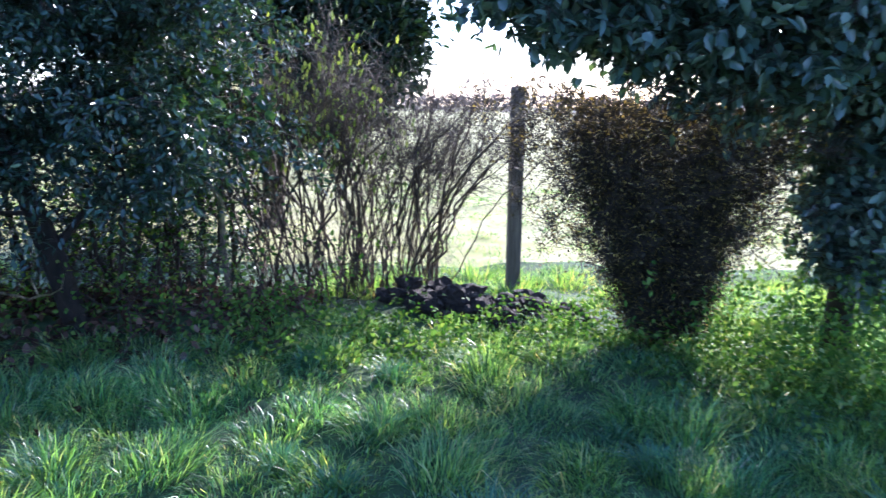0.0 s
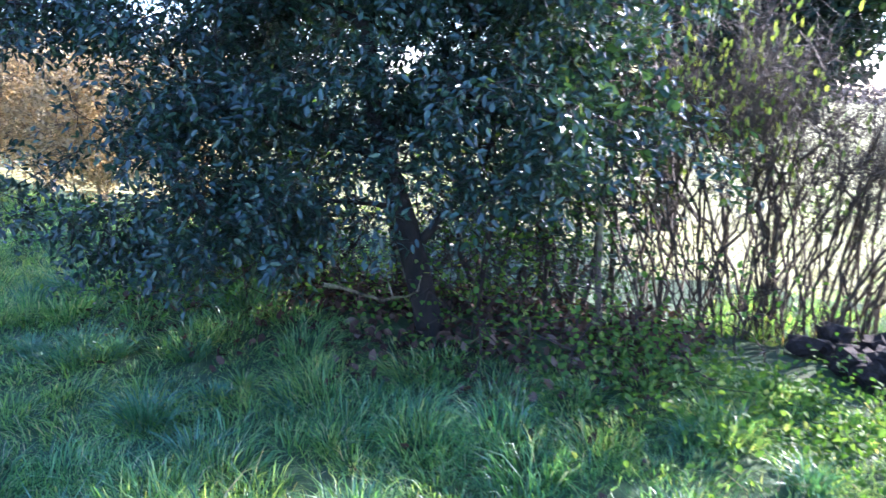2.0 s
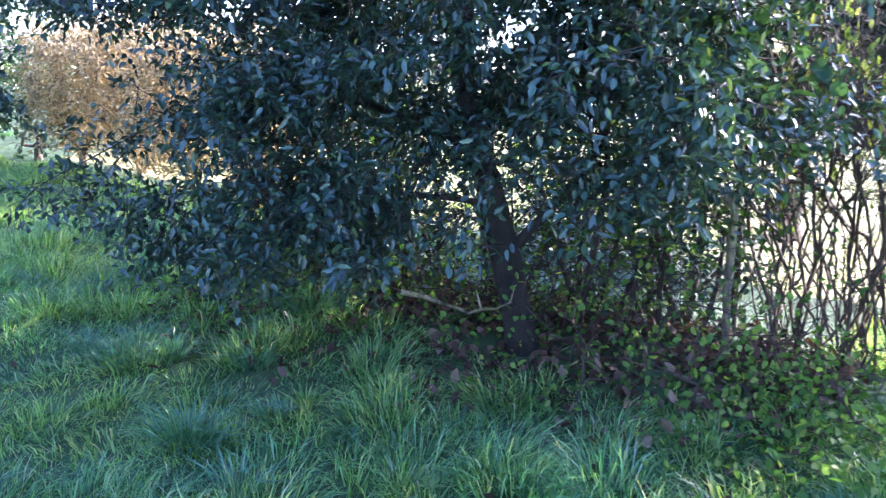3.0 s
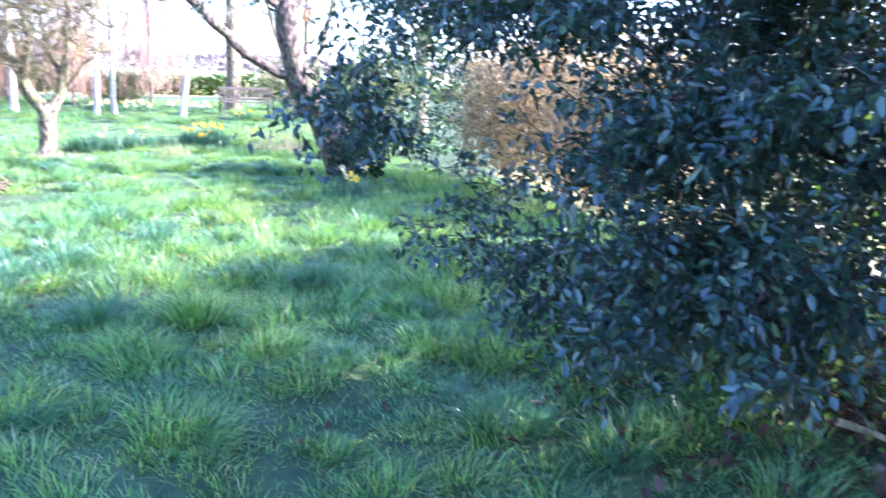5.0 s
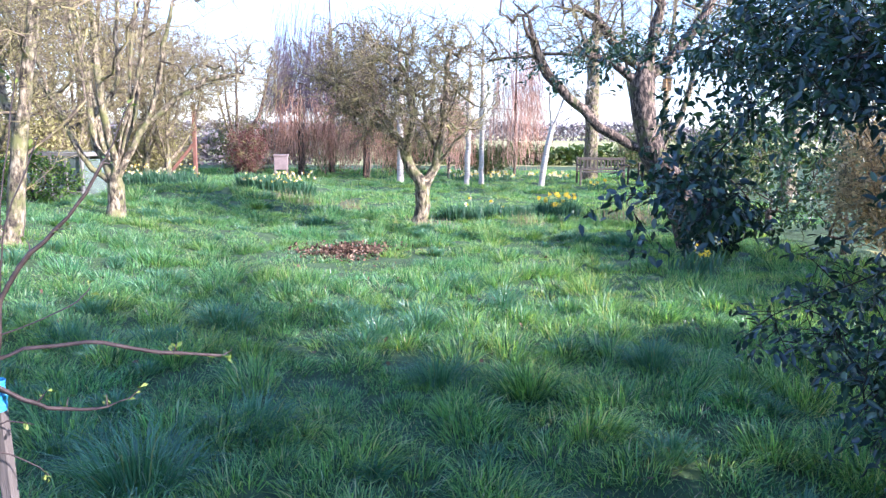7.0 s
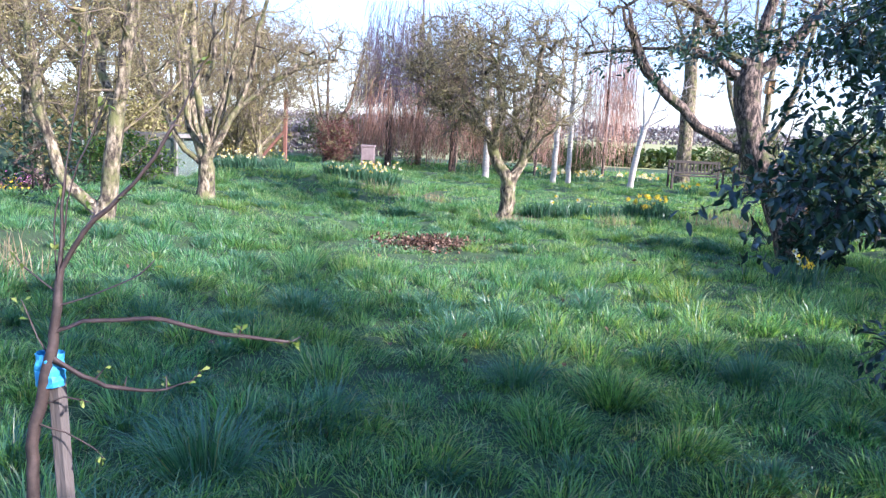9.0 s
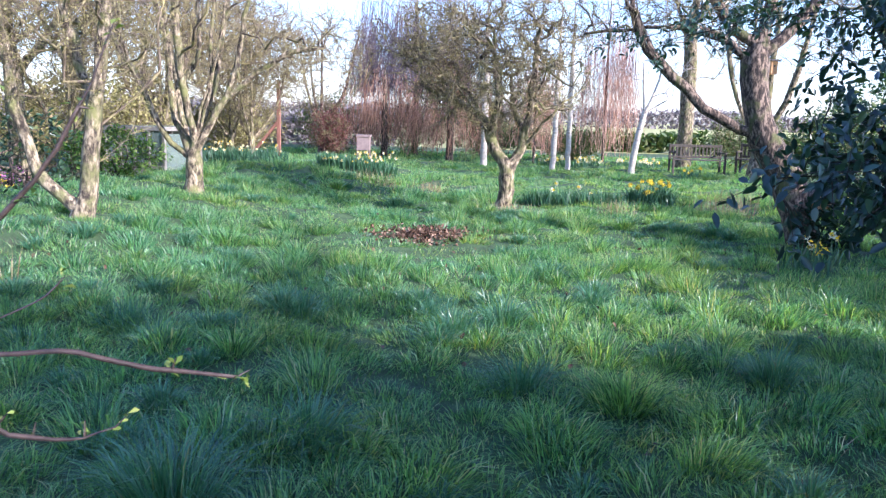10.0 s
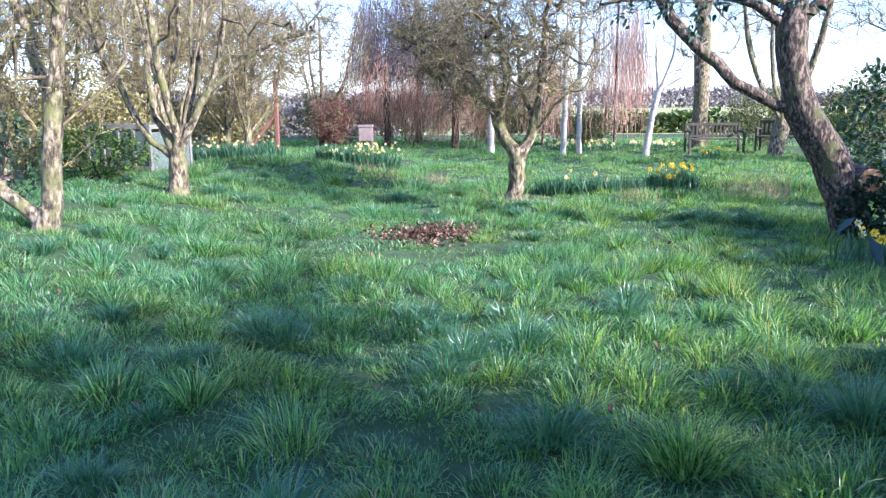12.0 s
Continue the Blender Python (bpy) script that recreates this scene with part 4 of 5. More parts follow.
def big_tree():
    rng = np.random.default_rng(34)
    bx, by = 3.47, 9.8
    B = lambda dx, z, dy=0.0: (bx + dx, by + dy, z)
    limbs = [[B(0.06, -0.05), B(0.0, 0.25), B(-0.23, 0.84), B(-0.55, 1.35), B(-0.66, 1.75), B(-0.72, 2.2), B(-0.62, 2.6), B(-0.5, 3.4), B(-0.4, 4.4)],
             [B(-0.58, 1.38), B(-0.82, 1.42), B(-1.27, 1.64), B(-1.45, 1.85), B(-1.82, 2.16), B(-2.05, 2.5), B(-2.2, 3.0)],
             [B(-0.72, 2.3), B(-1.0, 2.55), B(-1.32, 3.0), B(-1.9, 3.15)],
             [B(-0.7, 2.25), B(-1.3, 2.52), B(-2.0, 2.55), B(-2.7, 2.47)],
             [B(-0.7, 2.2), B(-0.3, 2.6), B(0.1, 3.2), B(0.5, 4.2)],
             [B(-0.5, 3.2), B(-0.9, 3.8), B(-1.2, 4.6)]]
    t = np.concatenate([in_ellipsoid(rng, 330, (bx - 0.8, by, 3.7), (2.2, 1.8, 1.2), 0.2, 2.5), in_ellipsoid(rng, 190, (bx - 1.95, by, 2.75), (0.9, 0.8, 0.45), 0.2)])
    top = woody("leaning_tree", "thick leaning tree with flaking bark and a long mossy limb", "tree", rng, limbs, t, 0.19, 0.005, M_BARK, M_TWIG, None, jitter=0.035, split=0.02, shoots=2200, shoot=0.3, taper=1.4)
    # sawn limb end beside the trunk
    log = empty_at("sawn_log", pose(3.55, 9.62, 0.62, 0, 0, 0), "short sawn limb with an orange cut face", "log")
    bm = bmesh.new()
    bmesh.ops.create_cone(bm, cap_ends=True, segments=16, radius1=0.16, radius2=0.14, depth=0.5, matrix=pose(0.0, 0.25, 0, 90, 0, 10))
    for vtx in bm.verts:
        vtx.co += Vector((noise.noise(vtx.co * 7), 0, noise.noise(vtx.co * 7 + Vector((3, 1, 0))))) * 0.02
    part("bark", bm, M_BARK, log)
    bm = bmesh.new()
    bmesh.ops.create_cone(bm, cap_ends=True, segments=16, radius1=0.125, radius2=0.125, depth=0.02, matrix=pose(0.04, -0.012, 0, 90, 0, 10))
    part("cut_face", bm, M_CUT, log, "orange sawn wood face")
    # dark ivy and bulbs round the foot
    p = in_ellipsoid(rng, 900, (3.62, 9.5, 0.3), (0.42, 0.3, 0.42), 0.3, 0.03)
    foliage("ivy_mound", "dark mound of ivy leaves round the tree foot", "ivy", rng, p, M_DARK, (0.07, 0.05), kind="stuff")
    return top


big_tree()


def birch(name, x, y, h, r, lean, seed, label, spread=0.9, n=70, weeping=False):
    rng = np.random.default_rng(seed)
    z = float(ground_z(x, y))
    limbs = [[(x, y, z - 0.05), (x + lean * 0.5, y, z + h * 0.3), (x + lean, y, z + h * 0.6), (x + lean * 1.2, y, z + h)]]
    t = in_ellipsoid(rng, n, (x + lean, y, z + h * 0.75), (spread, spread, h * 0.35), 0.2)
    woody(name, label, "tree", rng, limbs, t, r, 0.006, M_BIRCH, M_TWIG, None, split=0.02, jitter=0.05, group="birches")


def white_sapling():
    rng = np.random.default_rng(40)
    x, y = 3.25, 22.7
    limbs = [[(x, y, -0.05), (x + 0.1, y, 0.9), (x + 0.28, y, 1.7)], [(x + 0.28, y, 1.7), (x + 0.2, y, 2.4), (x + 0.15, y, 3.2)], [(x + 0.28, y, 1.7), (x + 0.6, y, 2.6), (x + 0.7, y, 3.6)],
             [(x + 0.28, y, 1.7), (x + 0.9, y, 2.1), (x + 1.5, y, 2.5)]]
    t = in_ellipsoid(rng, 70, (x + 0.5, y, 3.0), (1.3, 1.2, 1.1), 0.2)
    woody("birch_tree", "slender young birch with a bright white trunk", "tree", rng, limbs, t, 0.085, 0.006, M_BIRCH, M_BIRCH, None, split=0.02, group="birches")


birch("birch_tree", 1.08, 23.0, 5.0, 0.08, 0.05, 41, "straight pale white birch trunk with a bare crown")
birch("birch_tree", 1.55, 23.9, 5.0, 0.075, 0.0, 42, "straight pale white birch trunk with a bare crown")
birch("birch_tree", -0.95, 24.0, 5.0, 0.1, 0.0, 43, "straight pale white birch trunk with a bare crown")
white_sapling()


def petals(mat, name):
    bm = bmesh.new()
    for k in range(6):
        a = k * math.pi / 3
        c, s = math.cos(a), math.sin(a)
        pts = [(0.004 * c, 0.004 * s, 0), (0.025 * c - 0.014 * s, 0.025 * s + 0.014 * c, 0.004), (0.045 * c, 0.045 * s, -0.004), (0.025 * c + 0.014 * s, 0.025 * s - 0.014 * c, 0.004)]
        bm.faces.new([bm.verts.new(p) for p in pts])
    me = bpy.data.meshes.new(name)
    bm.to_mesh(me)
    bm.free()
    me.materials.append(mat)
    return me


def trumpet(mat):
    bm = bmesh.new()
    rings = [[bm.verts.new((r * math.cos(k), r * math.sin(k), h)) for k in np.arange(8) * math.pi / 4] for r, h in ((0.011, 0.002), (0.014, 0.025), (0.021, 0.036))]
    for a, b in zip(rings, rings[1:]):
        for k in range(8):
            bm.faces.new((a[k], a[(k + 1) % 8], b[(k + 1) % 8], b[k]))
    me = bpy.data.meshes.new("trumpet")
    bm.to_mesh(me)
    bm.free()
    me.materials.append(mat)
    return me


FLOWER_Y = petals(M_YELLOW, "petals_yellow")
FLOWER_W = petals(M_CREAM, "petals_cream")
TRUMPET = trumpet(M_YELLOW)


def bulb_clump(x, y, w, d, n_leaf, n_flower, flower, label, seed, tall=0.34, size=1.0):
    rng = np.random.default_rng(seed)
    z = float(ground_z(x, y))
    top = empty_at("daffodil_clump", pose(x, y, z), label, "flowers", "daffodil clumps")
    a, r = rng.uniform(0, 2 * np.pi, n_leaf), np.sqrt(rng.uniform(0, 1, n_leaf))
    px, py = w * r * np.cos(a), d * r * np.sin(a)
    at = np.stack([px, py, ground_z(x + px, y + py) - z - 0.01], 1)
    way = np.stack([rng.normal(0, 0.22, n_leaf), rng.normal(0, 0.22, n_leaf), np.ones(n_leaf)], 1)
    v, f = ribbons(rng, at, way, tall * rng.uniform(0.8, 1.25, n_leaf), np.full(n_leaf, 0.02), 0.3)
    sv, sf, c = [], [], 0
    for k in range(n_flower):
        q, s = rng.uniform(0, 2 * math.pi), math.sqrt(rng.uniform(0, 1))
        fx, fy, fz = w * s * math.cos(q), d * s * math.sin(q), tall * rng.uniform(0.6, 1.2)
        ob = new("flower", flower)
        ob.parent = top
        ob.matrix_basis = pose(fx, fy, fz, rng.uniform(60, 100), 0, rng.uniform(-70, 100)) @ Matrix.Scale(size * rng.uniform(0.85, 1.15), 4)
        cup = new("trumpet", TRUMPET)
        cup.parent = ob
        sv.append(np.array([(fx - 0.004, fy, 0), (fx + 0.004, fy, 0), (fx + 0.004, fy + 0.004, fz), (fx - 0.004, fy + 0.004, fz)]))
        sf.append(np.array([[0, 1, 2, 3]]) + c)
        c += 4
    f = f + [np.concatenate(sf) + len(v)]
    link_mesh("foliage", np.concatenate([v] + sv), f, M_LEAFDAFF, top)


bulb_clump(2.42, 14.2, 0.42, 0.22, 420, 16, FLOWER_Y, "clump of bright yellow daffodils with blue-green leaves", 51, 0.36, 1.15)
bulb_clump(1.05, 13.8, 0.85, 0.3, 800, 4, FLOWER_W, "broad clump of narcissus leaves with few cream flowers", 52, 0.3)
bulb_clump(-3.5, 17.4, 0.9, 0.4, 1100, 55, FLOWER_W, "large clump of cream narcissi in the grass", 53, 0.38, 0.8)
bulb_clump(-6.3, 17.6, 1.2, 0.4, 1100, 36, FLOWER_W, "wide clump of cream and yellow narcissi on the bank", 54, 0.38, 0.8)
bulb_clump(3.05, 8.3, 0.3, 0.2, 60, 3, FLOWER_Y, "small group of yellow daffodils by the tree foot", 55, 0.3, 1.0)
bulb_clump(3.35, 8.9, 0.3, 0.15, 40, 5, FLOWER_W, "small group of cream narcissi by the tree foot", 56, 0.25, 1.0)
bulb_clump(1.7, 25.5, 1.2, 0.4, 260, 40, FLOWER_W, "drift of white narcissi under the far trees", 57, 0.3, 1.3)
bulb_clump(3.9, 25.8, 0.8, 0.4, 200, 26, FLOWER_W, "drift of white narcissi under the far trees", 58, 0.3, 1.3)
bulb_clump(4.6, 21.5, 0.3, 0.2, 60, 6, FLOWER_Y, "small clump of pale daffodils near the bench", 59, 0.3, 1.1)


def dry_tufts():
    rng = np.random.default_rng(60)
    spots = [(-2.55, 15.2, 0.3), (-1.6, 15.6, 0.25), (-3.0, 16.2, 0.3), (3.3, 13.6, 0.45), (3.9, 13.8, 0.45), (3.6, 13.2, 0.4), (-4.3, 5.6, 0.38), (-3.8, 5.3, 0.35), (-4.8, 5.4, 0.38), (0.0, 12.7, 0.18), (1.6, 12.6, 0.3)]
    at, way, ln = [], [], []
    for x, y, h in spots:
        n = 60
        px, py = x + rng.normal(0, 0.2, n), y + rng.normal(0, 0.12, n)
        at.append(np.stack([px, py, ground_z(px, py)], 1))
        way.append(np.concatenate([rng.normal(0, 0.25, (n, 2)), np.ones((n, 1))], 1))
        ln.append(h * rng.uniform(0.6, 1.3, n))
    v, f = ribbons(rng, np.concatenate(at), np.concatenate(way), np.concatenate(ln), np.full(sum(map(len, ln)), 0.007), 0.4)
    tagged(link_mesh("dry_grass", v, f, M_STRAW), "tufts of dry straw-coloured dead grass stalks", "grass", kind="stuff")


dry_tufts()


# ---- sapling with stake and blue tie ----
def staked_sapling():
    rng = np.random.default_rng(61)
    x, y = -1.061, 1.45
    z = float(ground_z(x, y))
    B = lambda dx, h, dy=0.0: (x + 0.713 * dx, y + 0.713 * dy, 0.43 + 0.713 * h)
    limbs = [[(x - 0.06, y, z - 0.03), (x - 0.055, y, 0.4), B(-0.07, 0.33), B(-0.04, 0.48), B(0.0, 0.65), B(0.015, 0.74), B(0.035, 0.83), B(0.03, 0.99), B(0.035, 1.15), B(0.065, 1.22)],
             [B(0.04, 0.88), B(0.055, 0.96), B(0.13, 1.08), B(0.22, 1.17), B(0.31, 1.26), B(0.405, 1.39), B(0.5, 1.56), B(0.54, 1.66)],
             [B(0.035, 0.83), B(0.17, 0.88), B(0.29, 0.935), B(0.355, 0.985)],
             [B(0.015, 0.74), B(0.127, 0.784), B(0.354, 0.811), B(0.457, 0.8), B(0.6, 0.77, 0.02), B(0.82, 0.75, 0.04)],
             [B(0.0, 0.64), B(0.115, 0.6), B(0.2, 0.57), B(0.32, 0.56), B(0.41, 0.575), B(0.5, 0.61)],
             [B(-0.035, 0.5), B(0.05, 0.515), B(0.145, 0.505)], [B(-0.05, 0.42), B(0.1, 0.37), B(0.185, 0.31)],
             [B(0.03, 0.86), B(-0.05, 0.935), B(-0.12, 1.0)], [B(0.0, 0.67), B(-0.065, 0.776), B(-0.1, 0.85)],
             [B(0.04, 0.92), B(0.055, 1.1), B(0.08, 1.3), B(0.12, 1.52), B(0.16, 1.74)], [B(0.05, 1.05), B(0.1, 1.25), B(0.17, 1.42), B(0.23, 1.54)]]
    tips = [B(0.85, 0.77, 0.06), B(0.8, 0.73, 0.05), B(0.66, 0.8, 0.02), B(0.53, 0.64, 0.01), B(0.4, 0.61, 0.02), B(0.2, 0.63, 0.0), B(0.13, 1.19, 0.0), B(0.16, 1.16, 0.02), B(0.37, 1.01, 0.02), B(0.05, 1.25, 0.01), B(0.06, 1.05, 0.02), B(0.3, 1.22, 0.0), B(0.27, 0.6, 0.01), B(0.46, 1.44, 0.02)]
    woody("sapling", "young bare fruit sapling with thin branches and opening buds", "tree", rng, limbs, tips, 0.0155, 0.0023, M_SAPLING, M_SAPLING, M_BUD, 5, (0.022, 0.013), step=0.045, jitter=0.009, split=0.007, reach=0.02, taper=0.85)
    stake = empty_at("tree_stake", pose(x + 0.035, y + 0.045, z - 0.05, 0, -3.0, 0), "short rough brown wooden stake beside the sapling", "stake")
    part("stake", box(0.034, 0.034, 0.93, 0.005, pose(0, 0, 0.465)), M_STAKE, stake)
    tie = empty_at("tree_tie", pose(x - 0.012, y + 0.02, 0.86) @ Matrix.Scale(0.8, 4), "crumpled blue plastic tie wrapped round the sapling", "tie")
    bm = bmesh.new()
    n = 20
    rings = []
    for j in range(7):
        h = (j - 3) * 0.017
        rings.append([bm.verts.new(((0.042 + 0.012 * noise.noise(Vector((math.cos(k) * 2, math.sin(k) * 2, j * 0.9)))) * math.cos(k),
                                    (0.036 + 0.012 * noise.noise(Vector((math.cos(k) * 2 + 5, math.sin(k) * 2, j * 0.9)))) * math.sin(k), h)) for k in np.arange(n) * 2 * math.pi / n])
    for j in range(6):
        for k in range(n):
            bm.faces.new((rings[j][k], rings[j][(k + 1) % n], rings[j + 1][(k + 1) % n], rings[j + 1][k]))
    part("strap", bm, M_BLUE, tie)


staked_sapling()


# ---- garden fittings ----
def garden_bench(x, y, turn, w, label):
    top = empty_at("garden_bench", pose(x, y, float(ground_z(x, y)), 0, 0, turn), label, "bench", "benches")
    for sx in (-w / 2, w / 2):
        part("leg", box(0.06, 0.06, 0.88, 0.006, pose(sx, 0.25, 0.44)), M_BENCH, top)
        part("leg", box(0.06, 0.06, 0.62, 0.006, pose(sx, -0.22, 0.31)), M_BENCH, top)
        part("armrest", box(0.07, 0.55, 0.04, 0.006, pose(sx, 0.0, 0.64)), M_BENCH, top)
    part("top_rail", box(w - 0.06, 0.05, 0.08, 0.006, pose(0, 0.25, 0.83)), M_BENCH, top)
    part("low_rail", box(w - 0.06, 0.04, 0.06, 0.006, pose(0, 0.25, 0.5)), M_BENCH, top)
    for k in range(int(w / 0.11)):
        part("slat", box(0.045, 0.02, 0.26, 0.004, pose(-w / 2 + 0.1 + k * 0.11, 0.25, 0.66)), M_BENCH, top)
    for k in range(4):
        part("seat_slat", box(w, 0.1, 0.025, 0.004, pose(0, -0.2 + k * 0.125, 0.43)), M_BENCH, top)


garden_bench(5.35, 24.1, 4, 1.5, "dark weathered slatted wooden garden bench under trees")
garden_bench(7.1, 23.6, -30, 1.4, "second dark slatted wooden garden bench under trees")


def hive():
    x, y = -4.7, 24.4
    top = empty_at("beehive", pose(x, y, float(ground_z(x, y)), 0, 0, 5), "small pale wooden beehive box on short legs", "beehive")
    part("body", box(0.4, 0.4, 0.4, 0.01, pose(0, 0, 0.49)), M_PINKPAINT, top)
    part("roof", box(0.45, 0.45, 0.07, 0.01, pose(0, 0, 0.727)), M_PINKPAINT, top)
    for sx in (-0.18, 0.18):
        for sy in (-0.18, 0.18):
            part("leg", box(0.05, 0.05, 0.3, 0.004, pose(sx, sy, 0.14)), M_WEATHERED, top)


hive()


def braced_pole():
    x, y = -6.75, 22.3
    z = float(ground_z(x, y))
    top = empty_at("braced_post", pose(x, y, z - 0.05), "red-brown timber post with a slanting brace", "post")
    part("post", box(0.1, 0.1, 2.25, 0.008, pose(0, 0, 1.12)), M_REDWOOD, top)
    part("brace", box(0.08, 0.07, 1.35, 0.008, pose(-0.42, -0.01, 0.6, 0, 40, 0)), M_REDWOOD, top)


braced_pole()


def cold_frame():
    x, y, w, d, h = -6.5, 13.9, 1.25, 1.0, 0.82
    top = empty_at("small_greenhouse", pose(x, y, float(ground_z(x, y)) - 0.02, 0, 0, -14), "low pale timber greenhouse frame with clouded glass panes", "greenhouse")
    n = 4
    for k in range(n + 1):
        for sy in (-d / 2, d / 2):
            part("upright", box(0.055, 0.055, h, 0.004, pose(-w / 2 + k * w / n, sy, h / 2)), M_GREYPAINT, top)
    for sy in (-d / 2, d / 2):
        part("rail", box(w + 0.07, 0.06, 0.07, 0.004, pose(0, sy, h + 0.035)), M_GREYPAINT, top)
        part("rail", box(w + 0.05, 0.045, 0.22, 0.004, pose(0, sy * 1.04, 0.11)), M_GREYPAINT, top)
        for k in range(n):
            part("pane", box(w / n - 0.06, 0.006, h - 0.26, 0, pose(-w / 2 + (k + 0.5) * w / n, sy, h / 2 + 0.11)), M_GLASS, top)
    for sx in (-w / 2, w / 2):
        part("rail", box(0.06, d - 0.06, 0.07, 0.004, pose(sx, 0, h + 0.035)), M_GREYPAINT, top)
        part("pane", box(0.006, d - 0.06, h - 0.1, 0, pose(sx, 0, h / 2)), M_GLASS, top)
    for k in range(n):
        part("roof_pane", box(w / n - 0.06, d - 0.04, 0.006, 0, pose(-w / 2 + (k + 0.5) * w / n, 0, h + 0.075)), M_GLASS, top)
    for k in range(1, n):
        part("roof_bar", box(0.045, d - 0.05, 0.05, 0.004, pose(-w / 2 + k * w / n, 0, h + 0.04)), M_GREYPAINT, top)


cold_frame()


def bird_box(x, y, z):
    top = empty_at("bird_box", pose(x, y, z, 0, 0, 20), "small brown wooden bird box fixed on a tree", "bird box")
    body = part("body", box(0.2, 0.18, 0.34, 0.006), M_CUT, top)
    part("roof", box(0.25, 0.26, 0.03, 0.004, pose(0, -0.02, 0.2, 12, 0, 0)), M_WEATHERED, top)
    # No opening is cut; a black disc paints the shaded inside of the hole.
    bm = bmesh.new()
    bmesh.ops.create_cone(bm, cap_ends=True, segments=12, radius1=0.025, radius2=0.025, depth=0.012, matrix=pose(0, -0.092, 0.05, 90, 0, 0))
    part("entrance", bm, M_BLACK, body, "black disc for the shaded round hole")


# ---- shrubs and trees round the garden ----
def leafy_mound(name, label, x, y, radii, n, leaf, size, seed, z0=None, per=8, trunk=0.05):
    rng = np.random.default_rng(seed)
    z = float(ground_z(x, y))
    limbs = [[(x, y, z - 0.03), (x, y, z + radii[2] * 0.6)]]
    t = in_ellipsoid(rng, n, (x, y, z + radii[2] * 0.98), radii, 0.5, z + 0.06)
    return woody(name, label, "shrub", rng, limbs, t, trunk, 0.003, M_BARK, M_DARKTWIG, leaf, per, size, step=0.3, reach=0.12)


leafy_mound("yew_bush", "low spreading green conifer bush beside the greenhouse", -6.35, 12.2, (0.85, 0.6, 0.42), 420, M_WEED, (0.085, 0.028), 71, per=14)
leafy_mound("yew_bush", "low dark green bush behind the fruit tree", -5.9, 9.2, (0.7, 0.7, 0.55), 200, M_LAUREL, (0.09, 0.04), 72, per=8)
leafy_mound("laurel_bush", "large dark evergreen laurel bush with yellowish leaves", 5.7, 12.6, (1.35, 1.6, 1.15), 1000, M_LAUREL, (0.11, 0.055), 73, per=10)
leafy_mound("laurel_bush", "large evergreen laurel bush in the border", 5.6, 9.9, (1.0, 1.0, 0.9), 380, M_LAUREL, (0.1, 0.05), 74, per=8)
leafy_mound("flower_bush", "low bush with bright yellow flowers", -8.6, 12.2, (0.45, 0.4, 0.16), 60, M_YELLOW, (0.05, 0.04), 75, per=8)
leafy_mound("heather_bush", "low heather with pink flowers", -8.9, 13.2, (0.6, 0.4, 0.22), 80, M_PINK, (0.05, 0.03), 76, per=8)


def twig_bush(name, label, x, y, radii, n, leaf, size, seed, per=1, bark=None, trunk=0.05, category="shrub", lift=0.98):
    rng = np.random.default_rng(seed)
    z = float(ground_z(x, y))
    limbs = [[(x, y, z - 0.05), (x, y, z + radii[2] * 0.15)]]
    for k in range(7):
        a = k * 2.4
        limbs.append([(x, y, z), (x + radii[0] * 0.25 * math.cos(a), y + radii[1] * 0.25 * math.sin(a), z + radii[2] * 0.6), (x + radii[0] * 0.5 * math.cos(a), y + radii[1] * 0.5 * math.sin(a), z + radii[2] * 1.3)])
    t = in_ellipsoid(rng, n, (x, y, z + radii[2] * lift), radii, 0.3, z + 0.1)
    return woody(name, label, category, rng, limbs, t, trunk, 0.005, bark or M_TWIG, bark or M_TWIG, leaf, per, size, step=0.3, reach=0.14, shoots=1500, shoot=0.3, up=0.5)


for k, (x, y) in enumerate([(5.6, 5.3), (5.5, 6.5), (5.7, 7.7), (5.6, 8.8)]):
    twig_bush("beech_hedge", "russet dry-leaved beech hedge bush in sunlight", x, y, (0.75, 0.75, 1.05), 300, M_BEECH, (0.08, 0.03), 80 + k, per=2)


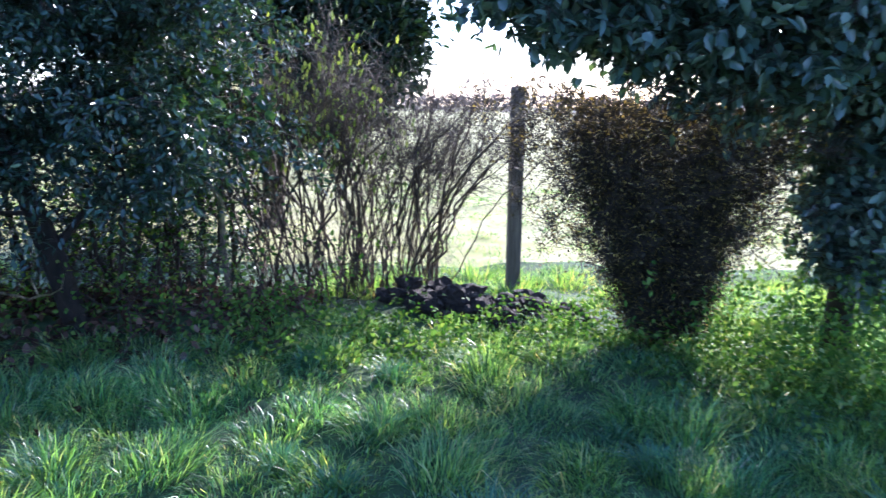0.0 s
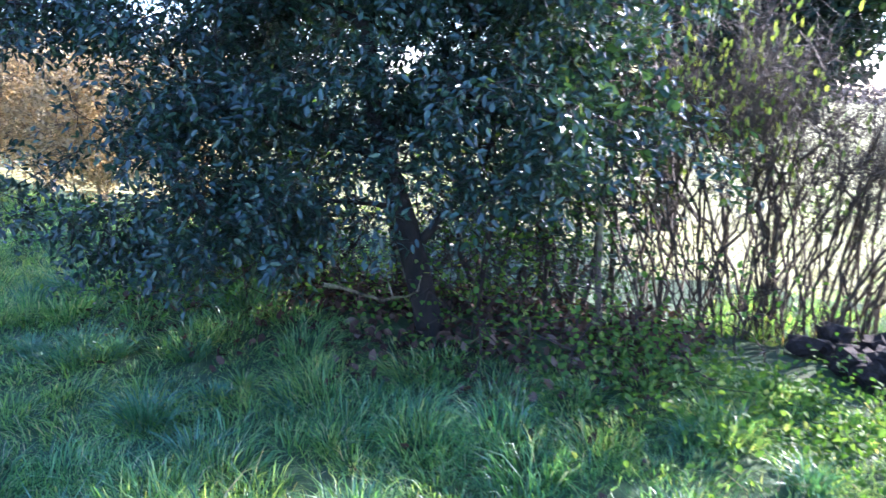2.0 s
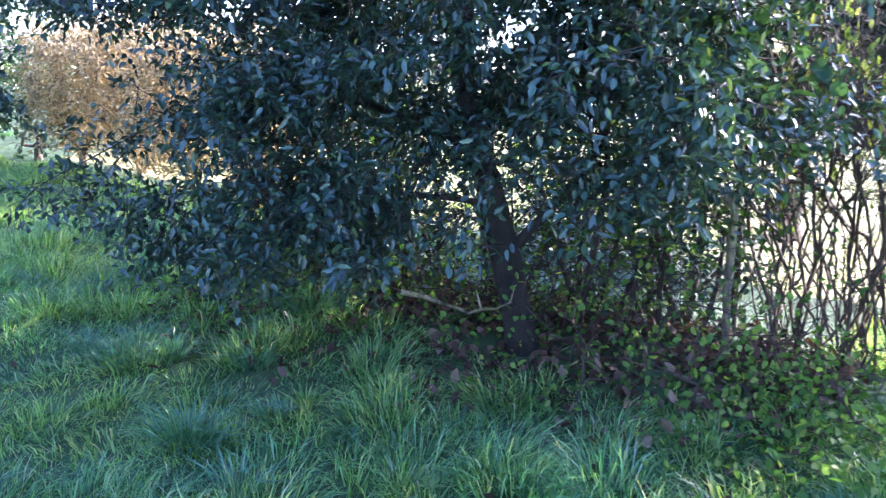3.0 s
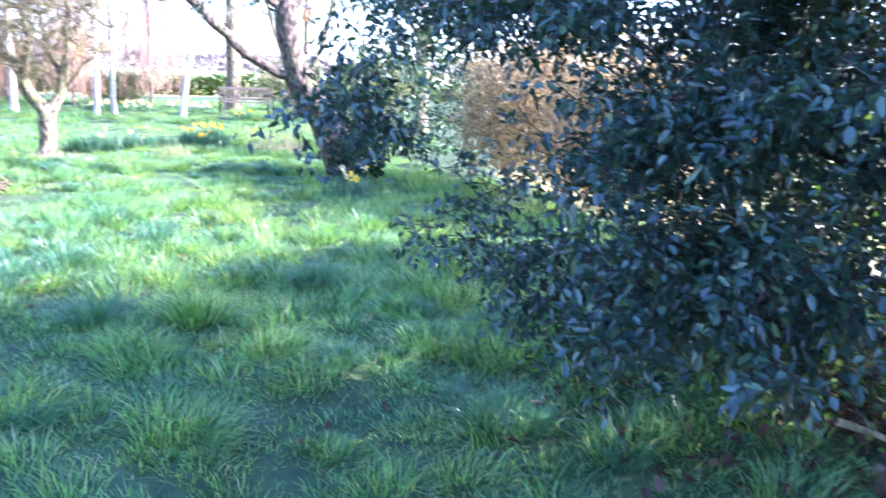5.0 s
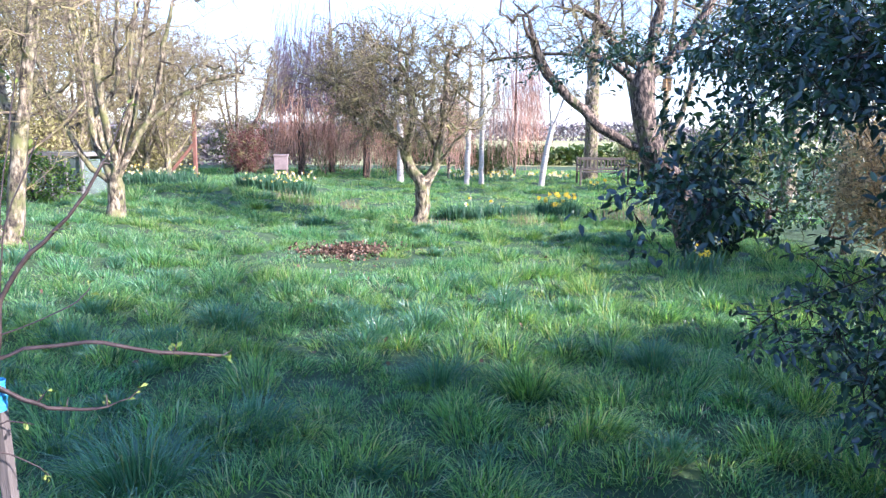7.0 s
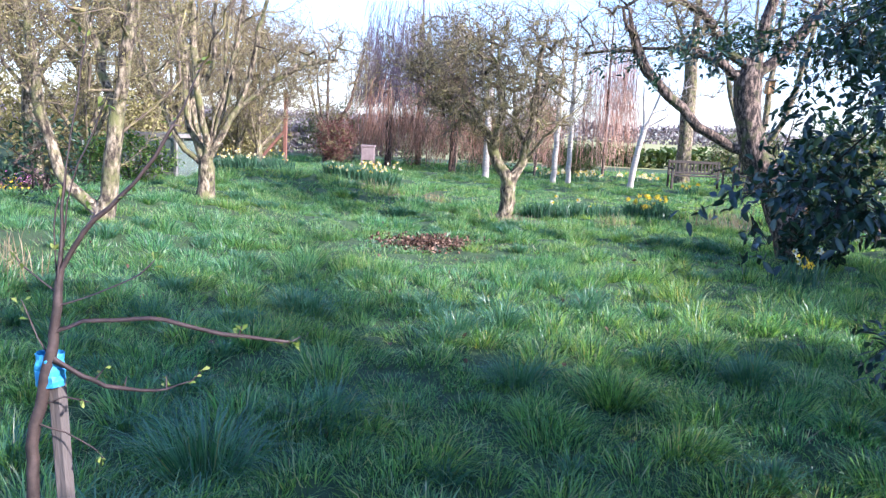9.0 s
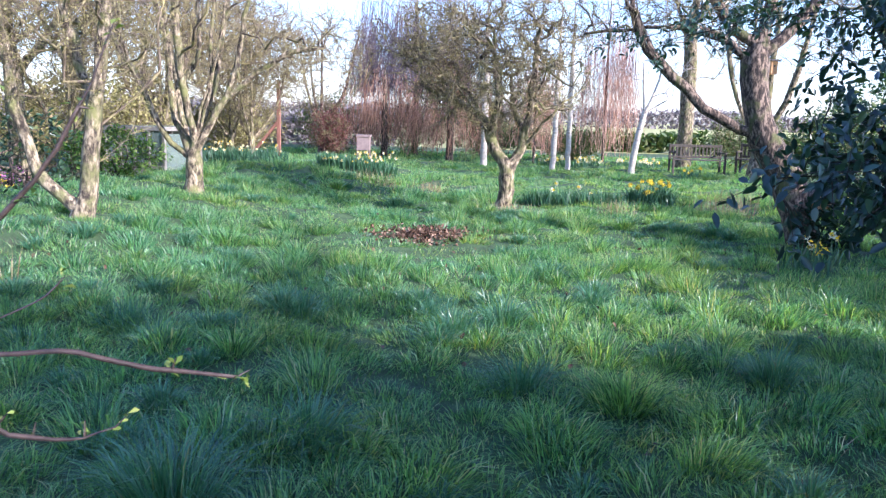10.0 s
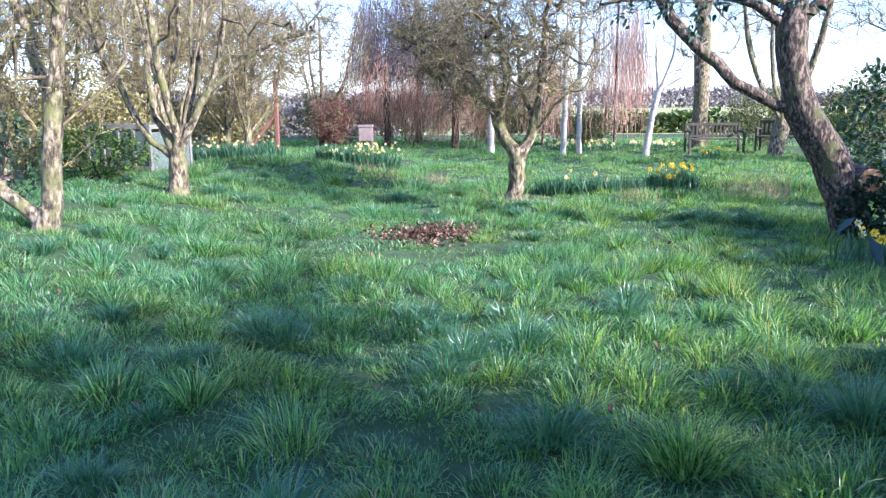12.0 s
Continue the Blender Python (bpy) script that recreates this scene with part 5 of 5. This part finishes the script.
def weeping_tree(name, label, x, y, h, spread, n, mat, seed, low=0.4, trunk=0.12):
    """A dome of twigs that hang to near the ground."""
    rng = np.random.default_rng(seed)
    z = float(ground_z(x, y))
    limbs = [[(x, y, z - 0.05), (x, y, z + h * 0.6), (x, y, z + h * 0.95)]]
    dome = in_ellipsoid(rng, 60, (x, y, z + h * 0.72), (spread, spread, h * 0.3), 0.3, z + h * 0.5)
    base = np.array([x, y, z])
    top = woody(name, label, "tree", rng, limbs, dome, trunk, 0.008, M_BARK, M_DARKTWIG, None, sag=-0.2)
    a, r = rng.uniform(0, 2 * np.pi, n), np.sqrt(rng.uniform(0.02, 1, n))
    pick = rng.integers(0, len(dome), n)
    start = dome[pick] - base + rng.normal(0, 0.13, (n, 3))
    start[:, 2] *= rng.uniform(0.6, 1.0, n)
    a = np.arctan2(start[:, 1], start[:, 0]) + rng.normal(0, 0.8, n)
    end_z = np.maximum(start[:, 2] - h * rng.uniform(0.1, 0.5, n), low + rng.uniform(0, 0.3, n))
    m = 4
    s = np.linspace(0, 1, m)[None, :, None]
    drop = np.stack([np.cos(a) * 0.15 * spread, np.sin(a) * 0.15 * spread, np.minimum(end_z - start[:, 2], -0.2)], 1)[:, None] * s
    path = start[:, None] + drop + rng.normal(0, 0.13, (n, m, 3)) * s
    w = 0.006
    side = np.stack([-np.sin(a + 0.6), np.cos(a + 0.6), 0 * a], 1)[:, None] * w
    back = np.stack([np.cos(a + 0.6), np.sin(a + 0.6), 0 * a], 1)[:, None] * w
    v = np.stack([path + side, path - side, path + back], 2).reshape(-1, 3)
    i = (np.arange(n)[:, None] * m + np.arange(m - 1)[None]).ravel()[:, None] * 3
    f = np.concatenate([i + [0, 1, 4, 3], i + [1, 2, 5, 4], i + [2, 0, 3, 5]])
    link_mesh("hanging_foliage", v, [f], mat, top)
    return top


weeping_tree("weeping_tree", "weeping tree with reddish-brown hanging bare twigs", -2.2, 26.5, 3.9, 1.7, 1150, M_RUSSET_TWIG, 90)
weeping_tree("weeping_tree", "weeping tree with reddish-brown hanging bare twigs", -4.6, 27.6, 3.3, 1.4, 700, M_RUSSET_TWIG, 91)
weeping_tree("weeping_tree", "tall weeping birch with purplish hanging bare twigs", -3.9, 30.5, 7.2, 2.6, 2600, M_PURPLE_TWIG, 92, low=2.2)
weeping_tree("weeping_tree", "tall narrow weeping tree with pale pinkish-orange hanging twigs", 2.95, 27.5, 6.2, 1.0, 560, M_PINK_TWIG, 93, trunk=0.05)
weeping_tree("weeping_tree", "narrow weeping tree with pale pinkish-orange hanging twigs", 0.6, 26.8, 4.4, 0.8, 420, M_PINK_TWIG, 94, trunk=0.05)


def bare_tree(x, y, h, spread, n, r, seed, label, mat=None, leaf=None, lean=0.0, fork=0.35, per=1, size=(0.039, 0.028)):
    rng = np.random.default_rng(seed)
    z = float(ground_z(x, y))
    limbs = [[(x, y, z - 0.05), (x + lean * 0.3, y, z + h * fork), (x + lean, y, z + h * 0.95)]]
    for k in range(5):
        a = k * 2.1 + seed
        limbs.append([(x + lean * 0.3, y, z + h * fork * rng.uniform(0.8, 1.3)), (x + spread * 0.4 * math.cos(a), y + spread * 0.4 * math.sin(a), z + h * (fork + 0.25)),
                      (x + spread * 0.7 * math.cos(a), y + spread * 0.7 * math.sin(a), z + h * 0.9)])
    t = in_ellipsoid(rng, n, (x + lean * 0.6, y, z + h * 0.72), (spread, spread, h * 0.4), 0.2)
    return woody("garden_tree", label, "tree", rng, limbs, t, r, 0.009, mat or M_BARKPALE, M_TWIG, leaf, per, size, step=0.4, jitter=0.06, split=0.03, group="trees round the garden", shoots=2200, shoot=0.5, up=0.4, taper=1.4)


bare_tree(5.5, 26.8, 8, 2.2, 240, 0.24, 101, "tall bare tree with a straight pale trunk behind the bench", fork=0.5)
bare_tree(6.4, 22.2, 7, 2.2, 240, 0.2, 102, "bare forked tree with pale limbs near the bench", lean=0.5, fork=0.12)
bare_tree(8.2, 17.5, 6, 2.4, 260, 0.18, 103, "bare spreading tree in the border", leaf=M_GOLD)
bare_tree(-8.2, 9.6, 5.5, 2.0, 260, 0.16, 104, "bare lichened tree at the garden edge", leaf=M_GOLD, fork=0.25)
bare_tree(-9.5, 14.5, 6.5, 2.6, 300, 0.18, 105, "bare lichened tree at the garden edge", leaf=M_GOLD, fork=0.3)
bare_tree(-8.3, 18.5, 5.0, 2.2, 300, 0.16, 106, "bare sunlit tree with golden twigs", leaf=M_GOLD, fork=0.25)
bare_tree(-11.5, 20, 7.5, 2.8, 300, 0.2, 107, "bare sunlit tree with golden twigs", leaf=M_GOLD, fork=0.3)
bare_tree(-8.8, 25.5, 4.6, 2.0, 320, 0.14, 108, "dark bushy bare tree at the garden end", M_BARK, fork=0.2)
bare_tree(-6.8, 27.5, 4.4, 1.8, 320, 0.14, 109, "dark bushy bare tree at the garden end", M_BARK, fork=0.2)
bare_tree(-13, 27, 7.0, 2.8, 300, 0.2, 110, "bare tree at the garden end", fork=0.3)
for k, (x, y, h) in enumerate([(-7.4, 12.8, 4.2), (-9.0, 11.6, 5.0), (-7.6, 16.6, 4.4), (-12.0, 16.0, 6.0), (-10.5, 12.5, 5.5), (-6.9, 20.4, 3.6), (-8.0, 21.8, 4.2)]):
    bare_tree(x, y, h, 1.6, 300, 0.09, 140 + k, "bare golden-twigged hedgerow tree in sunlight", leaf=M_GOLD, fork=0.15)
bird_box(6.62, 22.0, 2.95)
twig_bush("copper_bush", "bush with dark red leaves at the garden end", -6.2, 26.4, (0.7, 0.6, 0.85), 130, M_REDLEAF, (0.06, 0.04), 111)
for k, (x, y, rx, rz, m) in enumerate([(-9.6, 27.5, 1.6, 1.1, M_GOLD), (-6.8, 29, 1.6, 1.1, M_HEDGE), (-4.0, 29.5, 1.6, 1.0, M_HEDGE), (-1.2, 29.3, 1.5, 0.9, M_HEDGE), (-10.3, 22.5, 1.2, 0.95, M_GOLD), (-10.6, 17.0, 1.3, 1.1, M_GOLD),
                                     (-8.0, 15.8, 1.0, 0.85, M_GOLD), (7.4, 26.5, 1.3, 0.9, M_HEDGE), (8.0, 20.5, 1.3, 1.0, M_HEDGE), (-8.6, 23.2, 1.1, 0.9, M_GOLD), (2.0, 28.9, 1.2, 0.6, M_HEDGE)]):
    twig_bush("hedge_bush", "tangled twiggy boundary hedge bush", x, y, (rx, 0.9, rz), 330, m, (0.08, 0.05), 120 + k, per=1)


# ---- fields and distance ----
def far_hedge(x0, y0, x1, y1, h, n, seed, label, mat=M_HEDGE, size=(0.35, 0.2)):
    rng = np.random.default_rng(seed)
    u = rng.uniform(0, 1, n)
    top = h * (0.75 + 0.25 * np.sin(u * 31 + seed) * np.sin(u * 11))
    x, y = x0 + (x1 - x0) * u + rng.normal(0, 0.35, n), y0 + (y1 - y0) * u + rng.normal(0, 0.35, n)
    z = ground_z(x, y) + rng.uniform(0, 1, n) ** 0.8 * top
    foliage("field_hedge", label, "hedge", rng, np.stack([x, y, z], 1), mat, size)


far_hedge(-2, 40, 26, 38, 1.1, 5000, 201, "clipped green field hedge beyond the garden")
far_hedge(-26, 36, -6, 38, 2.2, 5000, 202, "tall brown hedge beyond the garden", M_FARWOOD)
far_hedge(-20, 6, -16, 36, 3.5, 6000, 203, "tall bare hedge along the garden side", M_GOLD, (0.3, 0.12))
far_hedge(-140, 190, 170, 185, 5.5, 15000, 204, "distant line of bare woodland", M_FARWOOD, (1.3, 0.5))
far_hedge(190, 185, 175, -190, 5.5, 15000, 205, "distant line of bare woodland", M_FARWOOD, (1.3, 0.5))
far_hedge(-190, 185, -170, -160, 5.5, 15000, 206, "distant line of bare woodland", M_FARWOOD, (1.3, 0.5))
